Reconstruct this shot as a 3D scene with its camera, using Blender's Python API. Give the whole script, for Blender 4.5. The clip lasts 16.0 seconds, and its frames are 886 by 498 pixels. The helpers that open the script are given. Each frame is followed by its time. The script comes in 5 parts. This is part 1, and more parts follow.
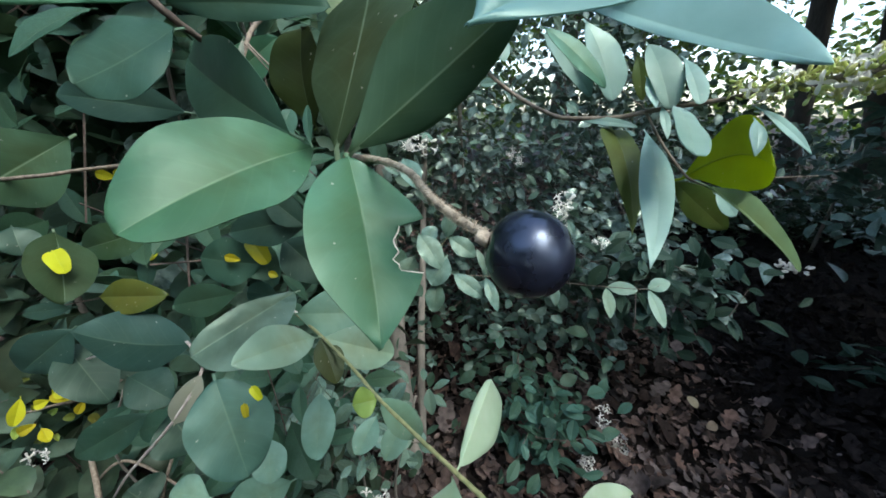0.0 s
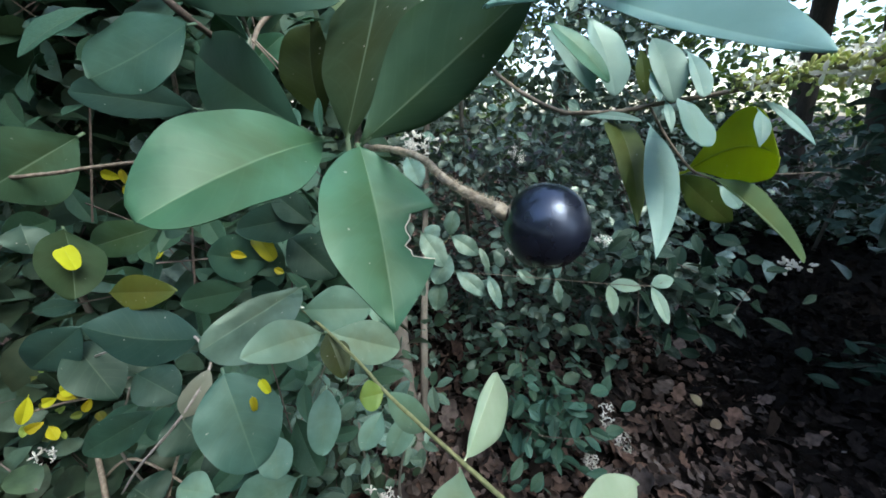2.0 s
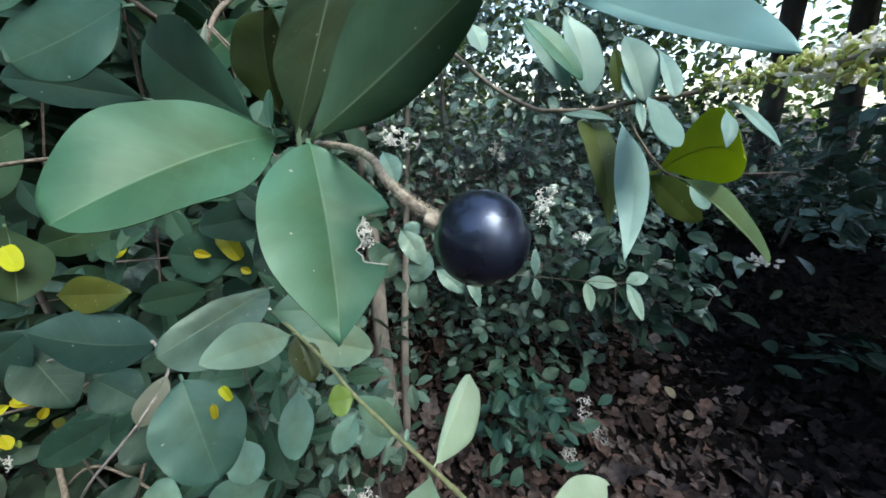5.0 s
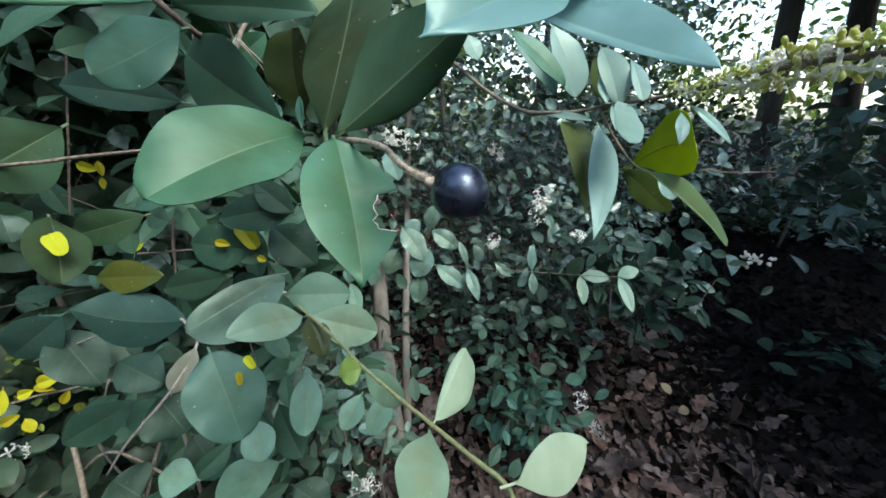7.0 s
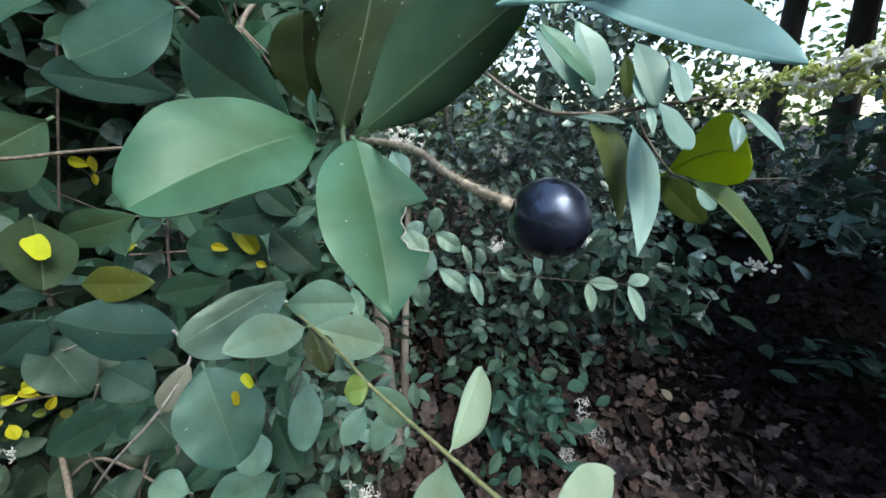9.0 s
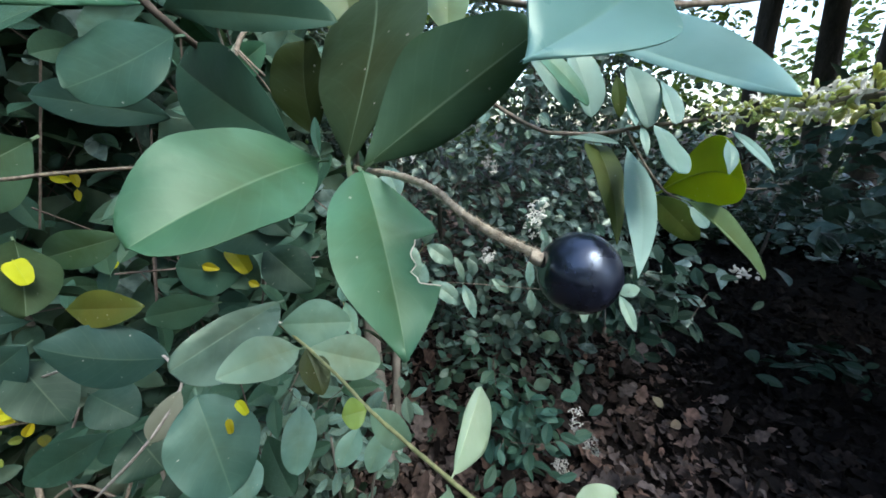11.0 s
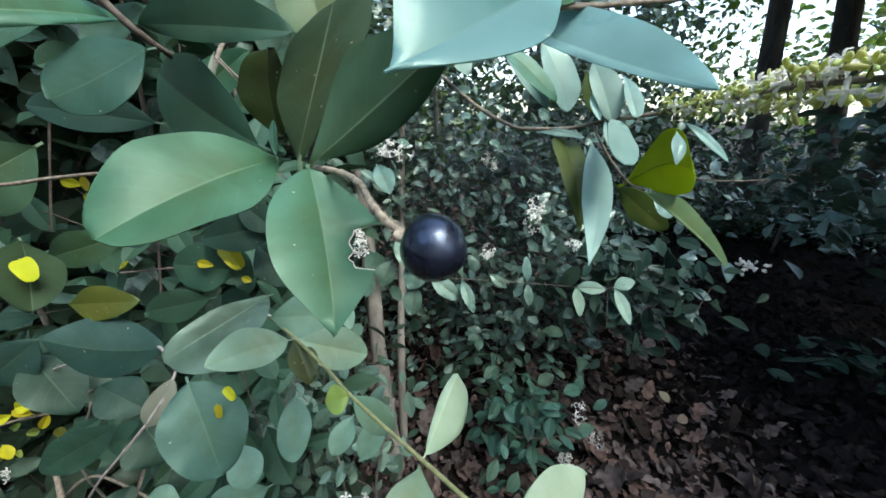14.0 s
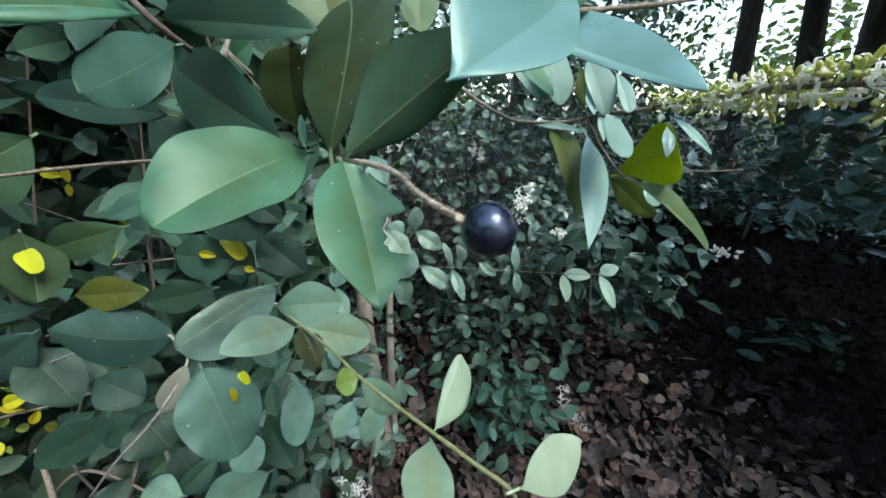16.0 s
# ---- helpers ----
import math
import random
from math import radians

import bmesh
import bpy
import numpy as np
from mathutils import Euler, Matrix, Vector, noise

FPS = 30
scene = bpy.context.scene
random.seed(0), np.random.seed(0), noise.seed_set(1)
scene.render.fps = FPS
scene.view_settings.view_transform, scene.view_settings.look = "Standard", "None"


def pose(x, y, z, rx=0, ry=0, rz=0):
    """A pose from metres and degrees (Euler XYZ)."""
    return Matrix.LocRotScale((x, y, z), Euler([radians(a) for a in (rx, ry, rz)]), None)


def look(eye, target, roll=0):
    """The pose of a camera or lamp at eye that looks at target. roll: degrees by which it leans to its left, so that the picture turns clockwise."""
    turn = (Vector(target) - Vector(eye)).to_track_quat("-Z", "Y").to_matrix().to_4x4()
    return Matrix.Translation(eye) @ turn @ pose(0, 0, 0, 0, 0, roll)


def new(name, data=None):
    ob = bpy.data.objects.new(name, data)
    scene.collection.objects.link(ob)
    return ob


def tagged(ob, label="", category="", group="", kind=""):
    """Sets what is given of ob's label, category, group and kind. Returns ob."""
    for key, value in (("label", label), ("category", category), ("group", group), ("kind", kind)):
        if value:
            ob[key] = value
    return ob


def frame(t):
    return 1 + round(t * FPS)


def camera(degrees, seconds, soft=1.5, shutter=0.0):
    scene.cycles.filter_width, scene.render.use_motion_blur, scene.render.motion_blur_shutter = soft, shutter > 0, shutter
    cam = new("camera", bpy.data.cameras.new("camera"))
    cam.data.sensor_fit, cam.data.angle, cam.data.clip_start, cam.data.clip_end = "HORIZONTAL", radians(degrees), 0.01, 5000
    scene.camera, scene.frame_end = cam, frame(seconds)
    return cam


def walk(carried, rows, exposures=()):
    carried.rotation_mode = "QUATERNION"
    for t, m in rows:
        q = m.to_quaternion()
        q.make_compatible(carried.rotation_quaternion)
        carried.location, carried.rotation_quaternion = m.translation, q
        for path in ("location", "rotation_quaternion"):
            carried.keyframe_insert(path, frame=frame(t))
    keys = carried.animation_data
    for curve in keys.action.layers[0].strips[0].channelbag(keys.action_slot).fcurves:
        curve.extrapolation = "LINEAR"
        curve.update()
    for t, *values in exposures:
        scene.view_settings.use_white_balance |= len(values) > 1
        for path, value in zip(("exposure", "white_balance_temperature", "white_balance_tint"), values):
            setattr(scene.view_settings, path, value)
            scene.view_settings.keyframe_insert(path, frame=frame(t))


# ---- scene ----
import functools
cam = camera(101.53, 16.0, 1.7)
PATH = [
    (0, (0.01953, 0.00540, 0.82151), (-0.1425, 1.8683, 0.1119), 0.82),
    (0.5, (0.01226, 0.00754, 0.82015), (-0.1547, 1.8642, 0.0956), 0.84),
    (1, (0.01170, 0.00614, 0.81951), (-0.1375, 1.8640, 0.0941), 1.06),
    (1.5, (0.01330, 0.00334, 0.81986), (-0.1467, 1.8648, 0.1062), 0.91),
    (2, (0.01780, 0.00278, 0.81933), (-0.1529, 1.8652, 0.1106), 0.43),
    (2.5, (0.02245, 0.00346, 0.81984), (-0.1339, 1.8697, 0.1179), 0.50),
    (3, (0.02136, 0.00669, 0.81912), (-0.1210, 1.8733, 0.1151), 0.72),
    (3.5, (0.01987, 0.00993, 0.81733), (-0.0985, 1.8714, 0.0957), 1.50),
    (4, (0.02032, 0.01518, 0.81798), (-0.0651, 1.8741, 0.0850), 1.82),
    (6.5, (0.02616, -0.01152, 0.82013), (-0.0507, 1.8537, 0.1024), 1.29),
    (7, (0.02518, -0.01442, 0.81992), (-0.0550, 1.8492, 0.0985), 1.44),
    (7.5, (0.02252, -0.01105, 0.81833), (-0.0657, 1.8483, 0.0869), 1.54),
    (8, (0.01743, -0.00698, 0.81809), (-0.0714, 1.8540, 0.0908), 2.45),
    (8.5, (0.01726, -0.00248, 0.81812), (-0.0567, 1.8609, 0.0955), 2.78),
    (9, (0.01504, 0.00086, 0.81906), (-0.0515, 1.8649, 0.0973), 2.48),
    (11.5, (0.01028, 0.00310, 0.82371), (0.0157, 1.8886, 0.1568), 2.38),
    (12, (0.01523, 0.00291, 0.82143), (0.0303, 1.8820, 0.1367), 2.27),
    (12.5, (0.01977, 0.00172, 0.82357), (0.0175, 1.8819, 0.1418), 1.84),
    (13, (0.03107, 0.00415, 0.82145), (0.0141, 1.8792, 0.1257), 1.29),
    (13.5, (0.03222, -0.00177, 0.82487), (-0.0179, 1.8798, 0.1487), 1.15),
    (14, (0.02791, -0.00480, 0.82437), (-0.0326, 1.8735, 0.1400), 1.06),
    (14.5, (0.01831, -0.01045, 0.82572), (-0.0663, 1.8657, 0.1380), 0.93),
    (15, (0.01321, -0.01415, 0.82531), (-0.0325, 1.8573, 0.1214), 1.13),
    (15.5, (0.01137, -0.01651, 0.82509), (-0.0085, 1.8502, 0.1074), 1.13),
    (16, (0.01707, -0.01446, 0.82613), (0.0501, 1.8466, 0.0944), 1.50),
]
walk(cam, [(t, look(eye, target, roll)) for t, eye, target, roll in PATH],
     exposures=[(0, 2.36), (4, 2.32), (6.5, 2.44), (9, 2.42), (11.5, 2.42), (16, 2.51)])

# ---- world and light ----
world = bpy.data.worlds.new("world")
scene.world = world
world.use_nodes = True
SUN_UP, SUN_TURN = radians(55), radians(133)
wn = world.node_tree
sky = wn.nodes.new("ShaderNodeTexSky")
sky.sky_type, sky.sun_disc, sky.sun_elevation, sky.sun_rotation = "NISHITA", False, SUN_UP, SUN_TURN
sky.air_density, sky.dust_density = 1.0, 2.0
wn.nodes["Background"].inputs["Strength"].default_value = 0.13
wn.links.new(sky.outputs["Color"], wn.nodes["Background"].inputs["Color"])
sun = new("sun", bpy.data.lights.new("sun", "SUN"))
sun.data.energy, sun.data.angle, sun.data.color = 1.4, radians(32), (0.985, 0.985, 0.975)
sun.matrix_world = look((0, 0, 0), (-math.sin(SUN_TURN) * math.cos(SUN_UP), -math.cos(SUN_TURN) * math.cos(SUN_UP), -math.sin(SUN_UP)))


# ---- materials ----
def nodes_of(name):
    mat = bpy.data.materials.new(name)
    mat.use_nodes = True
    n = mat.node_tree
    return mat, n, n.nodes["Principled BSDF"]


def add(n, kind, **inputs):
    node = n.nodes.new(kind)
    for key, value in inputs.items():
        node.inputs[key.replace("_", " ")].default_value = value
    return node


def maths(n, op, a, b=0.0):
    node = n.nodes.new("ShaderNodeMath")
    node.operation = op
    for socket, value in zip(node.inputs, (a, b)):
        if isinstance(value, (int, float)):
            socket.default_value = value
        else:
            n.links.new(value, socket)
    return node.outputs[0]


def mixed(n, fac, a, b, blend="MIX"):
    node = n.nodes.new("ShaderNodeMix")
    node.data_type, node.blend_type = "RGBA", blend
    for socket, value in zip((node.inputs[0], node.inputs[6], node.inputs[7]), (fac, a, b)):
        if isinstance(value, (int, float)):
            socket.default_value = value
        elif isinstance(value, tuple):
            socket.default_value = (*value, 1)
        else:
            n.links.new(value, socket)
    return node.outputs[2]


def ramp(n, value, low, high):
    node = n.nodes.new("ShaderNodeMapRange")
    node.inputs[1].default_value, node.inputs[2].default_value = low, high
    n.links.new(value, node.inputs[0])
    return node.outputs[0]


def leaf_material(name, dark, light, through_colour, translucent=0.3, rough=0.42, vein=(0.22, 0.34, 0.2), spots=1.0, ribs=0.15, far=False, aged=0.4, gloss=0.42):
    """A leaf: two greens, pale ribs along the blade's own coordinates, specks, gloss, and light that comes through."""
    mat, n, bsdf = nodes_of(name)
    place = n.nodes.new("ShaderNodeTexCoord")
    coarse = add(n, "ShaderNodeTexNoise", Scale=55.0, Detail=3.0)
    fine = add(n, "ShaderNodeTexNoise", Scale=600.0, Detail=2.0)
    for tex in (coarse, fine):
        n.links.new(place.outputs["Object"], tex.inputs["Vector"])
    colour = mixed(n, ramp(n, coarse.outputs["Fac"], 0.35, 0.65), dark, light)
    broad = add(n, "ShaderNodeTexNoise", Scale=38.0, Detail=4.0, Distortion=0.8)
    n.links.new(place.outputs["Object"], broad.inputs["Vector"])
    tired = tuple(c * k for c, k in zip(dark, (1.0, 0.72, 0.55)))
    colour = mixed(n, maths(n, "MULTIPLY", ramp(n, broad.outputs["Fac"], 0.45, 0.68), min(0.7, aged * 1.6)), colour, tired)
    if far:
        shade = n.nodes.new("ShaderNodeNewGeometry").outputs["Random Per Island"]
    else:
        shade = n.nodes.new("ShaderNodeObjectInfo").outputs["Random"]
    olive = mixed(n, 1.0, colour, (1.15, 0.8, 0.5), "MULTIPLY")
    colour = mixed(n, maths(n, "MULTIPLY", ramp(n, maths(n, "FRACT", maths(n, "MULTIPLY", shade, 7.0)), 0.45, 1.0), aged), colour, olive)
    grey = n.nodes.new("ShaderNodeHueSaturation")
    span = 1.0 if far else 0.6
    n.links.new(maths(n, "ADD", maths(n, "MULTIPLY", shade, span), 1.0 - span * 0.48), grey.inputs["Value"])
    n.links.new(maths(n, "ADD", maths(n, "MULTIPLY", shade, 0.05), 0.475), grey.inputs["Hue"])
    n.links.new(colour, grey.inputs["Color"])
    colour = grey.outputs["Color"]
    height = fine.outputs["Fac"]
    if not far:
        sep = n.nodes.new("ShaderNodeSeparateXYZ")
        n.links.new(place.outputs["UV"], sep.inputs[0])
        across = maths(n, "ABSOLUTE", maths(n, "SUBTRACT", sep.outputs[0], 0.5))
        rib = maths(n, "SUBTRACT", 1.0, ramp(n, across, 0.004, 0.016))
        wave = maths(n, "SINE", maths(n, "MULTIPLY", maths(n, "SUBTRACT", sep.outputs[1], maths(n, "MULTIPLY", across, 0.55)), 52.0))
        side = maths(n, "MULTIPLY", ramp(n, wave, 0.88, 1.0), 0.03)
        veins = maths(n, "MAXIMUM", maths(n, "MULTIPLY", rib, ribs), side)
        # olive along the rib and towards the stalk, in uneven patches
        near = maths(n, "SUBTRACT", 1.0, ramp(n, maths(n, "ADD", across, maths(n, "MULTIPLY", sep.outputs[1], 0.22)), 0.08, 0.46))
        patch = maths(n, "MULTIPLY", near, ramp(n, broad.outputs["Fac"], 0.3, 0.6))
        colour = mixed(n, maths(n, "MULTIPLY", patch, min(0.75, aged * 1.7)), colour, mixed(n, 1.0, colour, (1.0, 0.8, 0.56), "MULTIPLY"))
        colour = mixed(n, veins, colour, vein)
        speck = add(n, "ShaderNodeTexVoronoi", Scale=250.0)
        n.links.new(place.outputs["Object"], speck.inputs["Vector"])
        speck_size = maths(n, "MULTIPLY", fine.outputs["Fac"], 0.17)
        dots = maths(n, "MULTIPLY", maths(n, "LESS_THAN", speck.outputs["Distance"], speck_size), maths(n, "GREATER_THAN", coarse.outputs["Fac"], 0.51))
        colour = mixed(n, maths(n, "MULTIPLY", dots, 0.5 * spots), colour, (0.55, 0.55, 0.45))
        height = maths(n, "ADD", maths(n, "MULTIPLY", height, 0.25), maths(n, "MULTIPLY", veins, -0.4))
    n.links.new(colour, bsdf.inputs["Base Color"])
    film = maths(n, "ADD", maths(n, "MULTIPLY", coarse.outputs["Fac"], 0.25), maths(n, "MULTIPLY", ramp(n, broad.outputs["Fac"], 0.4, 0.62), 0.16))
    n.links.new(maths(n, "ADD", film, rough - 0.2), bsdf.inputs["Roughness"])
    swell = add(n, "ShaderNodeBump", Strength=0.18, Distance=0.004)
    n.links.new(coarse.outputs["Fac"], swell.inputs["Height"])
    bump = add(n, "ShaderNodeBump", Strength=0.35, Distance=0.0004)
    n.links.new(height, bump.inputs["Height"])
    n.links.new(swell.outputs[0], bump.inputs["Normal"])
    n.links.new(bump.outputs[0], bsdf.inputs["Normal"])
    bsdf.inputs["Specular IOR Level"].default_value = gloss
    bsdf.inputs["Specular Tint"].default_value = (0.76, 1.0, 0.83, 1)
    glow = n.nodes.new("ShaderNodeBsdfTranslucent")
    n.links.new(mixed(n, 0.75, colour, through_colour), glow.inputs["Color"])
    both = n.nodes.new("ShaderNodeMixShader")
    both.inputs[0].default_value = translucent
    n.links.new(bsdf.outputs[0], both.inputs[1])
    n.links.new(glow.outputs[0], both.inputs[2])
    n.links.new(both.outputs[0], n.nodes["Material Output"].inputs["Surface"])
    return mat


def plain_material(name, dark, light, rough=0.8, scale=80.0, bump=0.5, distance=0.002, island=False, stretch=(1, 1, 1), gloss=0.5):
    mat, n, bsdf = nodes_of(name)
    place = n.nodes.new("ShaderNodeTexCoord")
    mapping = n.nodes.new("ShaderNodeMapping")
    mapping.inputs["Scale"].default_value = stretch
    n.links.new(place.outputs["Object"], mapping.inputs["Vector"])
    coarse = add(n, "ShaderNodeTexNoise", Scale=scale, Detail=5.0)
    fine = add(n, "ShaderNodeTexNoise", Scale=scale * 9, Detail=3.0)
    for tex in (coarse, fine):
        n.links.new(mapping.outputs[0], tex.inputs["Vector"])
    fac = maths(n, "ADD", maths(n, "MULTIPLY", coarse.outputs["Fac"], 0.7), maths(n, "MULTIPLY", fine.outputs["Fac"], 0.3))
    colour = mixed(n, ramp(n, fac, 0.36, 0.64), dark, light)
    if island:
        hsv = n.nodes.new("ShaderNodeHueSaturation")
        r = n.nodes.new("ShaderNodeNewGeometry").outputs["Random Per Island"]
        n.links.new(maths(n, "ADD", maths(n, "POWER", maths(n, "MULTIPLY", r, 1.45), 1.6), 0.28), hsv.inputs["Value"])
        n.links.new(maths(n, "ADD", maths(n, "MULTIPLY", maths(n, "FRACT", maths(n, "MULTIPLY", r, 13.0)), 0.6), 0.4), hsv.inputs["Saturation"])
        n.links.new(colour, hsv.inputs["Color"])
        colour = hsv.outputs["Color"]
    n.links.new(colour, bsdf.inputs["Base Color"])
    bsdf.inputs["Roughness"].default_value = rough
    bsdf.inputs["Specular IOR Level"].default_value = gloss
    b = add(n, "ShaderNodeBump", Strength=bump, Distance=distance)
    n.links.new(fac, b.inputs["Height"])
    n.links.new(b.outputs[0], bsdf.inputs["Normal"])
    return mat


LEAF = leaf_material("leaf_green", (0.033, 0.118, 0.066), (0.054, 0.168, 0.1), (0.08, 0.2, 0.06), 0.22, 0.44, ribs=0.3, aged=0.44, gloss=0.46)
LEAF_SHRUB = leaf_material("leaf_privet", (0.0558, 0.119, 0.0949), (0.126, 0.228, 0.189), (0.09, 0.16, 0.05), 0.2, 0.36, aged=0.25, gloss=0.5)
# Darker copy of the leaf green, with the shade on the bush in its colour.
LEAF_GREEN_SHADE = leaf_material("leaf_green_shaded", (0.0135, 0.0404, 0.0287), (0.0226, 0.0563, 0.0411), (0.04, 0.1, 0.05), 0.2, 0.5, aged=0.2, gloss=0.34)
LEAF_TEAL = leaf_material("leaf_blue_green", (0.027, 0.081, 0.0594), (0.0432, 0.112, 0.0846), (0.06, 0.14, 0.07), 0.2, 0.5, aged=0.24, gloss=0.4)
LEAF_MID = leaf_material("leaf_grey_green", (0.0954, 0.208, 0.152), (0.152, 0.293, 0.222), (0.12, 0.24, 0.12), 0.25, 0.5, aged=0.22, gloss=0.45)
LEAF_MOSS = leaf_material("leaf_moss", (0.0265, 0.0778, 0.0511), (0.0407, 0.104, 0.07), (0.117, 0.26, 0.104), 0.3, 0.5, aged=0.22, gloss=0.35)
# Olive of undersides and set-back leaves, with their shade put into the colour.
LEAF_UNDER_SHADE = leaf_material("leaf_olive_shaded", (0.033, 0.081, 0.041), (0.051, 0.112, 0.06), (0.09, 0.17, 0.06), 0.4, 0.55, (0.24, 0.36, 0.22), ribs=0.5, aged=0.4, gloss=0.2)
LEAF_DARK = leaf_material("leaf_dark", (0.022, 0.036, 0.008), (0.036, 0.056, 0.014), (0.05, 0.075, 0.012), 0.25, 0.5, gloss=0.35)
LEAF_PALE = leaf_material("leaf_pale", (0.11, 0.2, 0.1), (0.16, 0.26, 0.13), (0.3, 0.42, 0.1), 0.35)
# Sky reflection on the upper leaves is put into these two pale teal colours.
LEAF_PALE2 = leaf_material("leaf_sky_sheen", (0.238, 0.41, 0.362), (0.324, 0.508, 0.464), (0.4, 0.6, 0.5), 0.4, 0.34, aged=0.1)
LEAF_TOP = leaf_material("leaf_upper_sky_sheen", (0.118, 0.265, 0.245), (0.168, 0.345, 0.33), (0.36, 0.58, 0.52), 0.42, 0.34, aged=0.12, gloss=0.55)
LEAF_YOUNG = leaf_material("leaf_young", (0.36, 0.52, 0.37), (0.47, 0.63, 0.48), (0.42, 0.58, 0.14), 0.35, 0.42, (0.6, 0.7, 0.45), aged=0.06)
LEAF_MINT = leaf_material("leaf_mint", (0.17, 0.28, 0.2), (0.24, 0.36, 0.27), (0.3, 0.42, 0.15), 0.35, 0.42, aged=0.1)
LEAF_SOFT = leaf_material("leaf_soft_green", (0.165, 0.285, 0.2), (0.235, 0.365, 0.265), (0.2, 0.3, 0.12), 0.25, 0.45, aged=0.3, gloss=0.45)
# Light from behind this leaf is put into its bright lime base.
LEAF_LIME = leaf_material("leaf_lime_backlit", (0.27, 0.38, 0.022), (0.36, 0.49, 0.038), (0.55, 0.68, 0.03), 0.5, 0.5, aged=0.2)
LEAF_OLIVE = leaf_material("leaf_backlit_olive", (0.05, 0.088, 0.018), (0.08, 0.124, 0.028), (0.16, 0.22, 0.02), 0.35, 0.5)
LEAF_LIME2 = leaf_material("leaf_yellow_green", (0.15, 0.23, 0.05), (0.21, 0.3, 0.08), (0.4, 0.5, 0.05), 0.4)
LEAF_LIME3 = leaf_material("leaf_olive_yellow", (0.07, 0.11, 0.024), (0.12, 0.15, 0.026), (0.24, 0.27, 0.02), 0.35)
LEAF_PINK = leaf_material("leaf_withering", (0.17, 0.2, 0.15), (0.24, 0.26, 0.2), (0.24, 0.26, 0.15), 0.3, aged=0.1)
LEAF_FAR = leaf_material("leaf_shrub", (0.05, 0.092, 0.08), (0.165, 0.25, 0.228), (0.07, 0.12, 0.05), 0.2, 0.28, far=True, aged=0.25, gloss=0.85)
# Three darker copies of the shrub leaf, with the bushes' shade in their colour.
LEAF_DEEP_SHADE = leaf_material("leaf_thicket_shaded", (0.02, 0.042, 0.027), (0.042, 0.074, 0.047), (0.05, 0.09, 0.025), 0.2, 0.45, far=True, gloss=0.3)
LEAF_SHADE = leaf_material("leaf_shrub_shaded", (0.0331, 0.0765, 0.0536), (0.0548, 0.115, 0.0842), (0.075, 0.15, 0.06), 0.25, 0.5, far=True, gloss=0.3)
LEAF_DIM = leaf_material("leaf_low_shaded", (0.036, 0.076, 0.062), (0.085, 0.14, 0.118), (0.06, 0.11, 0.05), 0.2, 0.4, far=True, aged=0.3, gloss=0.35)
LEAF_TREE = leaf_material("leaf_tree", (0.03, 0.06, 0.02), (0.06, 0.1, 0.03), (0.12, 0.2, 0.03), 0.4, 0.4, far=True)
BARK = plain_material("twig_bark", (0.1, 0.083, 0.06), (0.24, 0.208, 0.155), 0.85, 300, 0.6, 0.0004)
GREY_TWIG = plain_material("twig_grey", (0.19, 0.175, 0.15), (0.38, 0.36, 0.32), 0.85, 300, 0.6, 0.0004)
BRUSH = plain_material("dead_twig", (0.045, 0.036, 0.028), (0.12, 0.1, 0.08), 0.9, 300, 0.6, 0.0004)
HAIRY = plain_material("twig_hairy", (0.165, 0.138, 0.096), (0.46, 0.41, 0.305), 0.9, 500, 0.9, 0.0005)
DRY_RIM = plain_material("dry_rim", (0.5, 0.47, 0.36), (0.7, 0.68, 0.58), 0.9, 500, 0.6, 0.0003)
GREENSTEM = plain_material("stem_green", (0.12, 0.145, 0.06), (0.235, 0.25, 0.115), 0.6, 300, 0.4, 0.0003)
TRUNK = plain_material("trunk_bark", (0.035, 0.03, 0.025), (0.1, 0.085, 0.07), 0.95, 14, 1.0, 0.02, stretch=(1, 1, 0.25))
SAPLING = plain_material("sapling_bark", (0.11, 0.105, 0.088), (0.2, 0.192, 0.16), 0.9, 60, 0.8, 0.004, stretch=(1, 1, 0.3))
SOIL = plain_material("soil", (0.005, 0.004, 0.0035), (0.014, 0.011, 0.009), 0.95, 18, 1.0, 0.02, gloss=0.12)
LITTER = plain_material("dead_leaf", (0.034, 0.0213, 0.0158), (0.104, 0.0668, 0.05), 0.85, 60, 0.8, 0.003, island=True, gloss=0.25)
# Litter in the deep shade on the right, the shade put into its colour.
LITTER_SHADE = plain_material("dead_leaf_shaded", (0.005, 0.0038, 0.0032), (0.017, 0.013, 0.011), 0.9, 60, 0.8, 0.003, island=True, gloss=0.1)
TAN = leaf_material("tan_leaf", (0.2, 0.17, 0.115), (0.3, 0.26, 0.18), (0.2, 0.15, 0.08), 0.2, 0.6, (0.2, 0.16, 0.1), aged=0.1)
PETAL = leaf_material("petal", (0.78, 0.8, 0.72), (0.9, 0.9, 0.86), (0.95, 0.95, 0.9), 0.5, 0.55, spots=0.0, ribs=0.0, aged=0.0)
FLOWER_BUD = leaf_material("flower_bud", (0.48, 0.54, 0.19), (0.7, 0.74, 0.36), (0.7, 0.75, 0.2), 0.4, 0.5, spots=0.0, ribs=0.0, aged=0.0)
# Yellow of sunlight on and through leaves, put into the colour.
YELLOW = leaf_material("leaf_sunlit_yellow", (0.38, 0.39, 0.01), (0.56, 0.57, 0.03), (0.8, 0.75, 0.03), 0.4, 0.5, aged=0.0)


